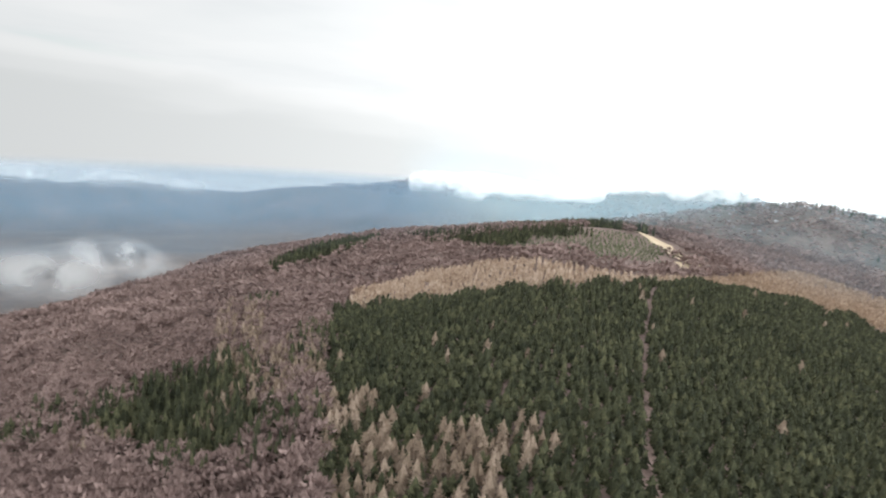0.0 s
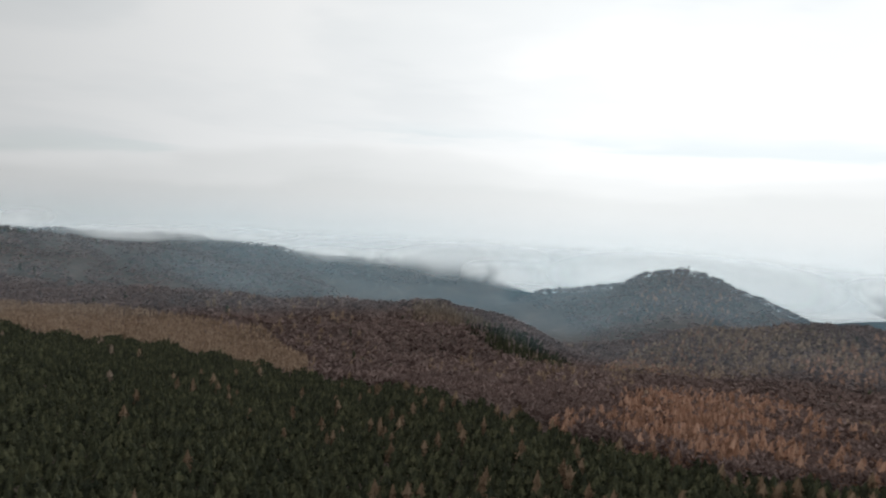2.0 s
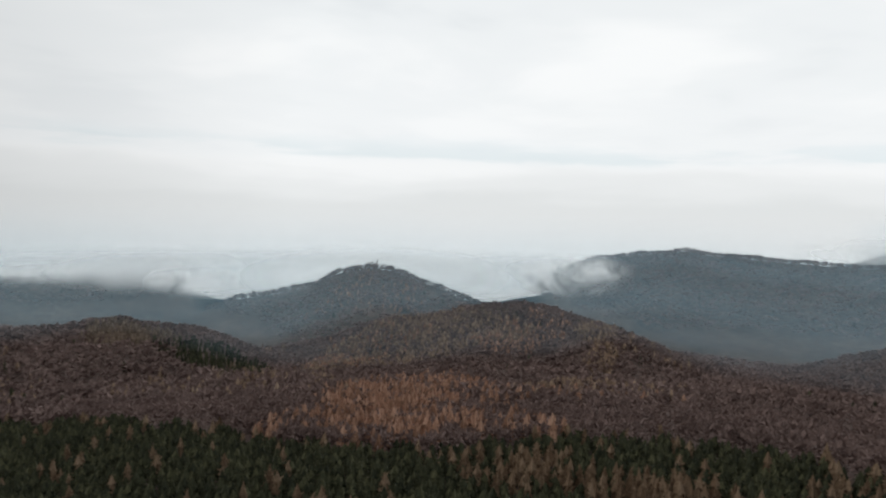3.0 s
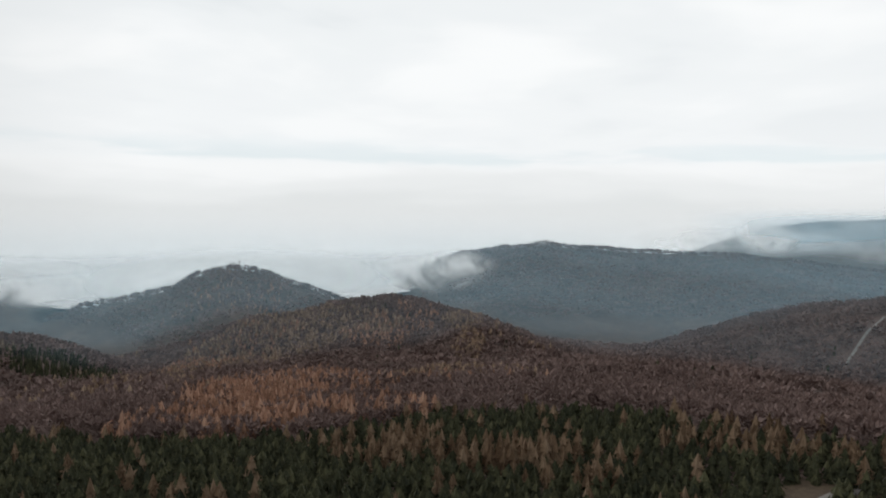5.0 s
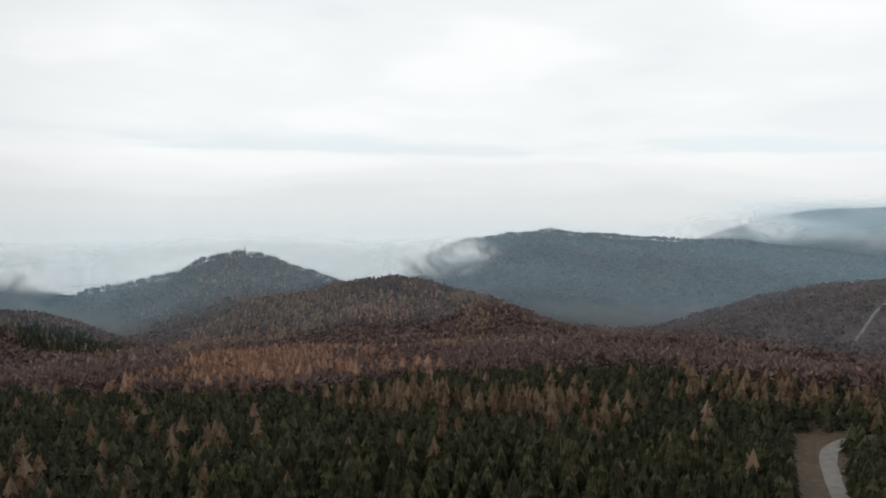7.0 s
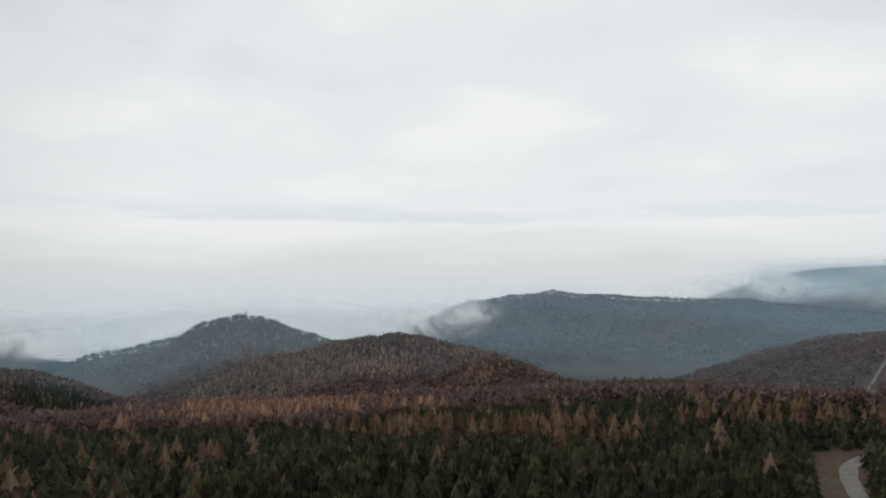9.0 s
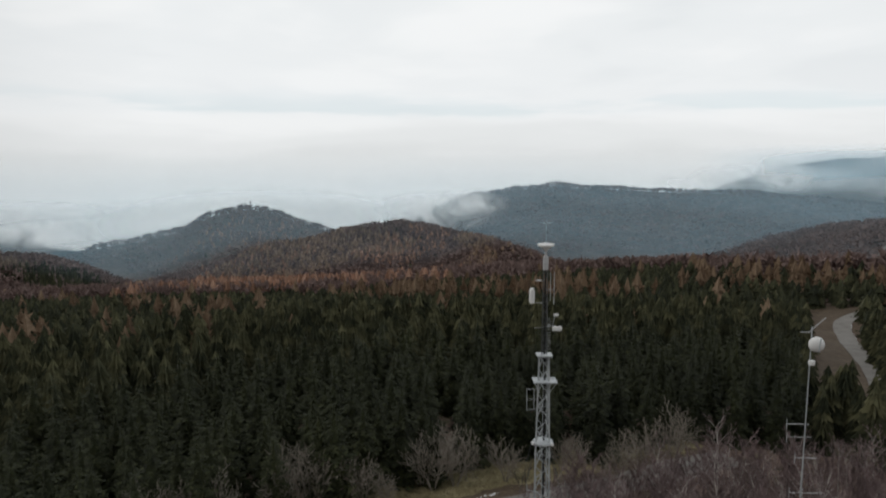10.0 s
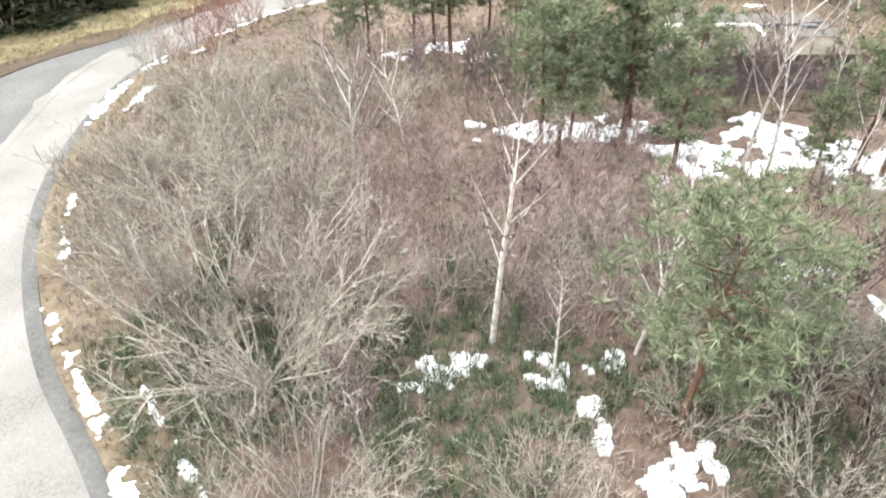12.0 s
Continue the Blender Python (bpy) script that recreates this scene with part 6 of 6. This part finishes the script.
def pole_mast():
    """A slim tubular pole with a big white radome and several aerials."""
    root = new("pole_mast")
    tagged(root, "slim steel aerial pole topped by a white round radome", "mast")
    part("lower_tube", tube((0, 0, -0.2), (0, 0, 8.5), 0.048, 8), M_STEEL, root)
    part("joint_sleeve", lathe([(0.09, 8.3), (0.10, 8.5), (0.09, 8.8)], 10), M_STEEL, root)
    part("middle_tube", tube((0, 0, 8.5), (0, 0, 16.2), 0.042, 8), M_STEEL, root)
    part("upper_tube", tube((0, 0, 16.2), (0, 0, 24.2), 0.036, 8), M_STEEL, root)
    bm = bmesh.new()
    bmesh.ops.create_uvsphere(bm, u_segments=24, v_segments=14, radius=0.45)
    bm.transform(pose(0.15, -0.3, 23.2) @ Matrix.Diagonal((1, 0.7, 1, 1)))
    ball = part("radome", bm, M_PLASTIC, root, "big round white radome")
    part("radome_strut", tube((0.1, -0.66, 22.85), (0.2, -0.66, 23.65), 0.035, 6), M_STEEL, ball)
    part("aerial", tube((-0.1, 0, 23.9), (0.75, 0, 24.7), 0.03, 6), M_PALESTEEL, root)
    part("aerial", tube((-0.65, 0, 23.85), (0.0, 0, 23.85), 0.02, 6), M_PALESTEEL, root)
    part("drum", lathe([(0.10, 0), (0.18, 0.04), (0.18, 0.26), (0.10, 0.30)], 14, (0.05, -0.12, 21.9)), M_PLASTIC, root, "small white drum")
    for z_, x0, x1, r_ in ((18.3, -1.1, 0.2, 0.022), (17.5, -1.05, 0.4, 0.018), (16.2, -0.5, 0.8, 0.03), (14.0, -0.7, 1.3, 0.022)):
        arm = part("cross_arm", tube((x0, 0, z_), (x1, 0, z_ - 0.05), r_, 6), M_PALESTEEL, root)
        part("arm_end", tube((x0, 0, z_ - 0.35), (x0, 0, z_ + 0.3), 0.018, 5), M_PALESTEEL, arm)
    yagi = part("yagi_boom", tube((-1.9, 0.15, 12.6), (0.7, -0.1, 12.05), 0.026, 6), M_PALESTEEL, root)
    for i in range(6):
        f = i / 5
        c = Vector((-1.9 + 2.6 * f, 0.15 - 0.25 * f, 12.6 - 0.55 * f))
        part("yagi_element", tube(c + Vector((0, 0, -0.36)), c + Vector((0.05, 0, 0.36)), 0.012, 4), M_PALESTEEL, yagi)
    bm = bmesh.new()
    loop = [Vector((-0.75 + 0.55 * math.cos(k * math.tau / 16), 0, 11.0 + 0.16 * math.sin(k * math.tau / 16))) for k in range(16)]
    for k in range(16):
        tube(loop[k], loop[(k + 1) % 16], 0.016, 5, bm)
    part("folded_dipole", bm, M_PALESTEEL, root)
    part("lamp_globe", lathe([(0.05, -0.2), (0.17, -0.14), (0.21, 0.0), (0.17, 0.14), (0.05, 0.2)], 16, (0.05, -0.25, 9.9)), M_PLASTIC, root, "small round white housing")
    for i in range(9):
        part("clamp", box((0.07, 0, 2.2 + i * 1.5), (0.12, 0.10, 0.05), 0.01), M_STEEL, root)
    x, y = 21.6, 49.2
    root.location = (x, y, ground_z(x, y))


pole_mast()


def flat_bunker():
    """A low concrete building, its flat roof edged with white kerbs on one part."""
    root = new("bunker")
    tagged(root, "low weathered concrete bunker with a flat roof", "bunker")
    z1 = 1.9
    part("wall", box((0, -2.6, 0.75), (8.6, 0.3, 2.3), 0.03), M_BLUEWALL, root, "blue-grey rendered front wall")
    part("wall", box((0, 2.6, 0.75), (8.6, 0.3, 2.3), 0.03), M_CONCRETE, root)
    part("wall", box((-4.15, 0, 0.75), (0.3, 4.89, 2.3), 0.03), M_CONCRETE, root)
    part("wall", box((4.15, 0, 0.75), (0.3, 4.89, 2.3), 0.03), M_CONCRETE, root)
    roof = part("roof_slab", box((0, 0, z1 + 0.09), (9.2, 6.2, 0.18), 0.03), M_MOSSROOF, root, "mossy brown-grey roof slab")
    part("roofing_sheet", box((2.9, 0.9, z1 + 0.205), (2.6, 3.4, 0.04), 0.01), M_ROOFFELT, roof, "grey roofing sheet")
    part("roofing_sheet", box((-0.4, 1.9, z1 + 0.205), (3.6, 1.7, 0.04), 0.01), M_ROOFFELT, roof, "grey roofing sheet")
    part("white_kerb", box((-1.9, 0.95, z1 + 0.26), (4.7, 0.14, 0.16), 0.02), M_PLASTIC, roof, "white painted kerb")
    part("white_kerb", box((0.52, 0.15, z1 + 0.26), (0.14, 1.45, 0.16), 0.02), M_PLASTIC, roof, "white painted kerb")
    part("ridge_board", box((2.4, 0.9, z1 + 0.3), (3.2, 0.12, 0.14), 0.02, 8), M_DARKSTEEL, roof)
    part("hatch", box((3.2, 0.6, z1 + 0.3), (0.7, 0.4, 0.16), 0.02), M_DARKSTEEL, roof)
    for x in (-2.4, 0.2, 2.6):
        door = part("vent_window", box((x, -2.77, 1.1), (0.9, 0.06, 0.5), 0.01), M_DARKSTEEL, root, "dark ventilation window")
    root.matrix_world = pose(16.0, 47.6, ground_z(16, 47.6) - 0.05, 0, 0, -2)


M_MOSSROOF = two_scale("mossy_roof", (0.06, 0.052, 0.038), (0.125, 0.108, 0.082), (0.20, 0.18, 0.145), 0.9, 5.0)
M_BLUEWALL = two_scale("blue_grey_render", (0.08, 0.092, 0.10), (0.14, 0.155, 0.165), (0.21, 0.225, 0.235), 0.6, 6.0)
M_ROOFFELT = two_scale("grey_roof_felt", (0.085, 0.078, 0.07), (0.14, 0.13, 0.118), (0.20, 0.19, 0.175), 0.8, 8.0)
flat_bunker()

# concrete kerb lying by the mast, fence posts of the yard
kerb = new("concrete_kerb", None)
tagged(kerb, "pale concrete kerb lying beside the mast foot", "kerb")
part("kerb_stone", box((0, 0, 0.1), (2.4, 0.35, 0.3), 0.04), M_CONCRETE, kerb)
kerb.matrix_world = pose(7.4, 45.2, ground_z(7.4, 45.2), 0, 0, 4)
posts = curve_through([(6.6, 58.6), (10.6, 59.4), (14.2, 60.2), (18.5, 61.2), (24, 60.8), (29, 58.6), (32.5, 54.0)], 19)
for i, (x, y) in enumerate(posts):
    ob = new("fence_post", None)
    tagged(ob, "slender grey wooden fence post at the lawn edge", "fence post", "fence posts")
    bm = tube((0, 0, -0.2), (0, 0, 1.45), 0.05, 7)
    part("shaft", bm, M_GREYTWIG, ob)
    ob.matrix_world = pose(x, y, ground_z(x, y), rng.uniform(-4, 4), rng.uniform(-4, 4), i * 40)

# fallen pale trunk between the pines and the mast
log = Soup()
log.limb([(-2.6, 0, 0.35), (-1, 0.05, 0.45), (0.8, 0.1, 0.40), (2.4, -0.2, 0.3)], [0.10, 0.09, 0.07, 0.0], 7)
ob = new("fallen_birch")
tagged(ob, "pale fallen birch stem lying in the brush", "log")
under("stem", log.mesh("stem", M_BIRCH, True), ob)
side = Soup()
for k in range(14):
    a = k * 1.1
    side.spike((0.4 + 0.13 * k, 0.0, 0.4), (0.9 + 0.16 * k, 0.6 * math.cos(a), 0.7 + 0.5 * abs(math.sin(a))), 0.012)
under("crown", side.mesh("crown", M_GREYTWIG), ob)
ob.matrix_world = pose(3.2, 47.6, ground_z(3.2, 47.6) - 0.1, 0, 0, -8)

# ---------------------------------------------------------------- distant marks
tower = new("lookout_tower")
tagged(tower, "small lookout tower on the wooded summit", "tower")
for sx, sy in ((-1, -1), (1, -1), (1, 1), (-1, 1)):
    part("leg", tube((sx * 2.2, sy * 2.2, -1), (sx * 1.1, sy * 1.1, 17), 0.25, 5), M_BARK, tower)
part("cabin", box((0, 0, 18.2), (3.4, 3.4, 2.6), 0.1), M_BARK, tower)
part("roof", lathe([(2.9, 19.5), (1.6, 20.8), (0.1, 22.0)], 8), M_BARK, tower)
tx, ty, _ = polar(-16.2, 1845, 0)
tower.location = (tx, ty, ground_z(tx, ty))

rk = np.random.default_rng(5)
rocks = Soup()
for i in range(90):
    x, y, _ = polar(rk.uniform(-86, -70), rk.uniform(1270, 1490), 0)
    z_ = ground_z(x, y)
    s_ = rk.uniform(1.5, 4.5)
    v = rk.normal(size=(9, 3))
    v /= np.linalg.norm(v, axis=1)[:, None]
    bm = bmesh.new()
    for q in v:
        bm.verts.new((x + q[0] * s_ * 1.5, y + q[1] * s_, z_ + 0.6 * s_ * q[2] + 0.3 * s_))
    hull = bmesh.ops.convex_hull(bm, input=bm.verts)
    bm.verts.index_update()
    bmesh.ops.triangulate(bm, faces=bm.faces[:])
    bm.verts.index_update()
    rocks.add([tuple(q.co) for q in bm.verts], [[q.index for q in f.verts] for f in bm.faces])
    bm.free()
ob = new("rock_field", rocks.mesh("rock_field", M_SNOWROCK))
tagged(ob, "pale snow-dusted rocks strewn over the bare hill", "rocks", kind="stuff")
# conifers on the rocky top, frosted trees along the far crest
top = np.array([polar(a, dd, 0)[:2] for a, dd in zip(rk.uniform(-80, -68, 130), rk.uniform(1440, 1540, 130))])
plant("summit_spruces", "dark spruces round the rocky summit", SPRUCE_FAR, on_land(top), 9, 16, 0.25, 0.4, M_SPRUCE)


def pole_template(seed):
    """A frosted stem with a thin fork, one metre high."""
    r = np.random.default_rng(seed)
    s = Soup()
    s.limb([(0, 0, 0), (r.uniform(-0.03, 0.03), 0, 0.5), (r.uniform(-0.06, 0.06), 0, 1.0)], [0.05, 0.04, 0], 3)
    for k in range(3):
        a, h = r.uniform(0, 6.28), r.uniform(0.45, 0.75)
        s.limb([(0, 0, h), (0.2 * math.cos(a), 0.2 * math.sin(a), h + 0.25)], [0.03, 0], 3)
    return s.arrays()


row = np.array([polar(a, dd, 0)[:2] for a, dd in zip(np.concatenate([rk.uniform(14, 26, 90), rk.uniform(20, 23, 40)]), rk.uniform(2545, 2575, 130))])
plant("frosted_trees", "frosted pale stems standing along the far crest", [pole_template(k) for k in range(4)], on_land(row), 11, 18, 0.6, 1.0, M_FROST)
row = np.array([polar(a, dd, 0)[:2] for a, dd in zip(rk.uniform(12, 38, 700), rk.uniform(2570, 2625, 700))])
plant("crest_wood", "leafless trees along the long far crest", CROWN, on_land(row, 1.0), 10, 15, 0.6, 1.0, M_BARE)
row = np.concatenate([[polar(a, dd, 0)[:2] for a, dd in zip(rk.uniform(-30, -5, 420), rk.uniform(1815, 1875, 420))], [polar(a, dd, 0)[:2] for a, dd in zip(rk.uniform(-1, 14, 300), rk.uniform(2560, 2630, 300))]])
plant("crest_trees", "leafless trees along the far crests", CROWN, on_land(np.array(row)), 9, 14, 0.8, 1.3, M_BARE)


# ---------------------------------------------------------------- grass and undergrowth
def tufts(name, label, mat, spots, size, blades, spread, seed):
    """Tufts of blades, joined."""
    r = np.random.default_rng(seed)
    n = len(spots)
    z_ = land(spots[:, 0], spots[:, 1]) + 0.03
    a = r.uniform(0, 6.28, (n, blades))
    ln = r.uniform(0.6, 1.2, (n, blades)) * np.reshape(size * r.uniform(0.6, 1.3, n), (n, 1))
    tilt = r.uniform(0.1, spread, (n, blades))
    o = np.stack([spots[:, 0:1] + r.normal(0, 0.25, (n, blades)) * size, spots[:, 1:2] + r.normal(0, 0.25, (n, blades)) * size, np.repeat(z_[:, None], blades, 1)], 2)
    tip = o + np.stack([np.cos(a) * np.sin(tilt) * ln, np.sin(a) * np.sin(tilt) * ln, np.cos(tilt) * ln], 2)
    w_ = 0.05 * size
    sd = np.stack([-np.sin(a) * w_, np.cos(a) * w_, np.zeros_like(a)], 2)
    v = np.stack([o - sd, o + sd, tip], 2).reshape(-1, 3)
    f = np.arange(len(v)).reshape(-1, 3)
    tagged(new(name, mesh_from(name, v, f, mat)), label, "grass", kind="stuff")


r7 = np.random.default_rng(77)


def along(line, lo, hi, n):
    i = r7.integers(0, len(line), n)
    d = np.gradient(line[:, :2], axis=0)
    d /= np.hypot(d[:, 0], d[:, 1])[:, None]
    off = r7.uniform(0, 1, n)
    k = (lo + (np.broadcast_to(hi, len(line))[i] - lo) * off)[:, None]
    return line[i, :2] + np.stack([-d[i, 1], d[i, 0]], 1) * k + r7.normal(0, 0.25, (n, 2))


wide_verge = curve_through(verge_in, 900)
wide_reach = np.interp(np.linspace(0, 1, 900), np.linspace(0, 1, len(reach)), reach)
tufts("verge_grass", "tufts of dry yellow-green grass on the verge", M_GRASS, along(wide_verge, 0.6, wide_reach + 0.8, 11000), 0.26, 7, 1.2, 1)
vg = along(wide_verge, 1.5, wide_reach, 4200)
vg = vg[np.sin(vg[:, 0] * 0.8 + 2 * np.sin(vg[:, 1] * 0.5)) + np.sin(vg[:, 1] * 1.1) > 0.35]
tufts("verge_moss", "green moss and weeds among the verge grass", M_MOSS, vg, 0.22, 7, 1.3, 11)
tufts("verge_stalks", "brown dead stalks on the verge", M_LAWN, along(wide_verge, 0.2, wide_reach + 1.5, 3000), 0.36, 4, 0.9, 12)
tufts("verge_grass", "tufts of brown grass at the inner road edge", M_LAWN, along(inner[:130], -2.9, -0.8, 2600), 0.28, 6, 1.0, 2)
yl = np.stack([r7.uniform(6, 30, 6500), r7.uniform(42, 60, 6500)], 1)
yl = yl[(np.abs(yl[:, 0] - 16) > 4.8) | (np.abs(yl[:, 1] - 47.6) > 3.3)]
ig = np.stack([r7.uniform(-15, 9, 6000), r7.uniform(40, 68, 6000)], 1)
ig = ig[(ig[:, 0] > np.interp(ig[:, 1], inner[:, 1], inner[:, 0]) + 1.2) & (ig[:, 1] < 61 + 0.75 * ig[:, 0])]
tufts("rough_grass", "rough olive-brown grass round the yard pines", M_GRASS, ig[::2], 0.3, 7, 1.1, 21)
tufts("rough_grass", "dead brown grass round the yard pines", M_LAWN, ig[1::2], 0.32, 7, 1.1, 22)
tufts("yard_grass", "tufts of tawny grass over the yard", M_LAWN, yl, 0.24, 6, 1.1, 3)
sg = np.stack([r7.uniform(-15, 30, 24000), r7.uniform(16, 48, 24000)], 1)
sg = sg[sg[:, 0] > np.interp(sg[:, 1], inner[:, 1], inner[:, 0]) + 1.5]
pale = sg[sg[:, 0] < 10.5 + np.sin(sg[:, 1])]
tufts("brush_litter", "dead stalks and litter under the shrubs", M_GREYTWIG, pale[::4], 0.45, 6, 1.3, 4)
tufts("dead_grass", "pinkish dead grass under the shrubs", M_DEADGRASS, np.concatenate([pale[2::4], pale[3::4]]), 0.3, 8, 1.2, 14)
green_at = sg[1::2]
green_at = green_at[(np.sin(green_at[:, 0] * 0.7 + 1) + np.sin(green_at[:, 1] * 0.55) > -0.1 - 0.5 * (green_at[:, 0] > 7)) & (green_at[:, 1] < 33)]
tufts("bramble", "low green bramble under the shrubs", M_MOSS, green_at, 0.5, 14, 1.35, 5)

# a heap of cut branches on the lawn
heap = new("brush_heap")
tagged(heap, "low heap of cut brown branches lying on the lawn", "brush heap")
r8 = np.random.default_rng(88)
for k in range(34):
    a, q = r8.uniform(0, 6.28), abs(r8.normal(0, 0.55))
    b = r8.uniform(0, 6.28)
    o = Vector((q * math.cos(a), 0.7 * q * math.sin(a), 0.06 + 0.35 * max(0, 0.9 - q) * r8.random()))
    w_ = Vector((math.cos(b), 0.7 * math.sin(b), r8.uniform(-0.05, 0.22)))
    st = Soup()
    st.limb([o - w_ * 0.9, o + Vector((0, 0, 0.06)), o + w_ * r8.uniform(0.7, 1.3)], [0.03, 0.022, 0], 5)
    for m in range(3):
        e = o + w_ * r8.uniform(0, 0.7)
        st.spike(e, e + w_ * 0.35 + Vector((r8.normal(0, 0.2), r8.normal(0, 0.2), r8.uniform(0, 0.25))), 0.011)
    under("branch", st.mesh("branch", M_THICKET if k % 3 else M_SLIM, True), heap)
heap.location = (17.6, 54.6, ground_z(17.6, 54.6) + 0.06)
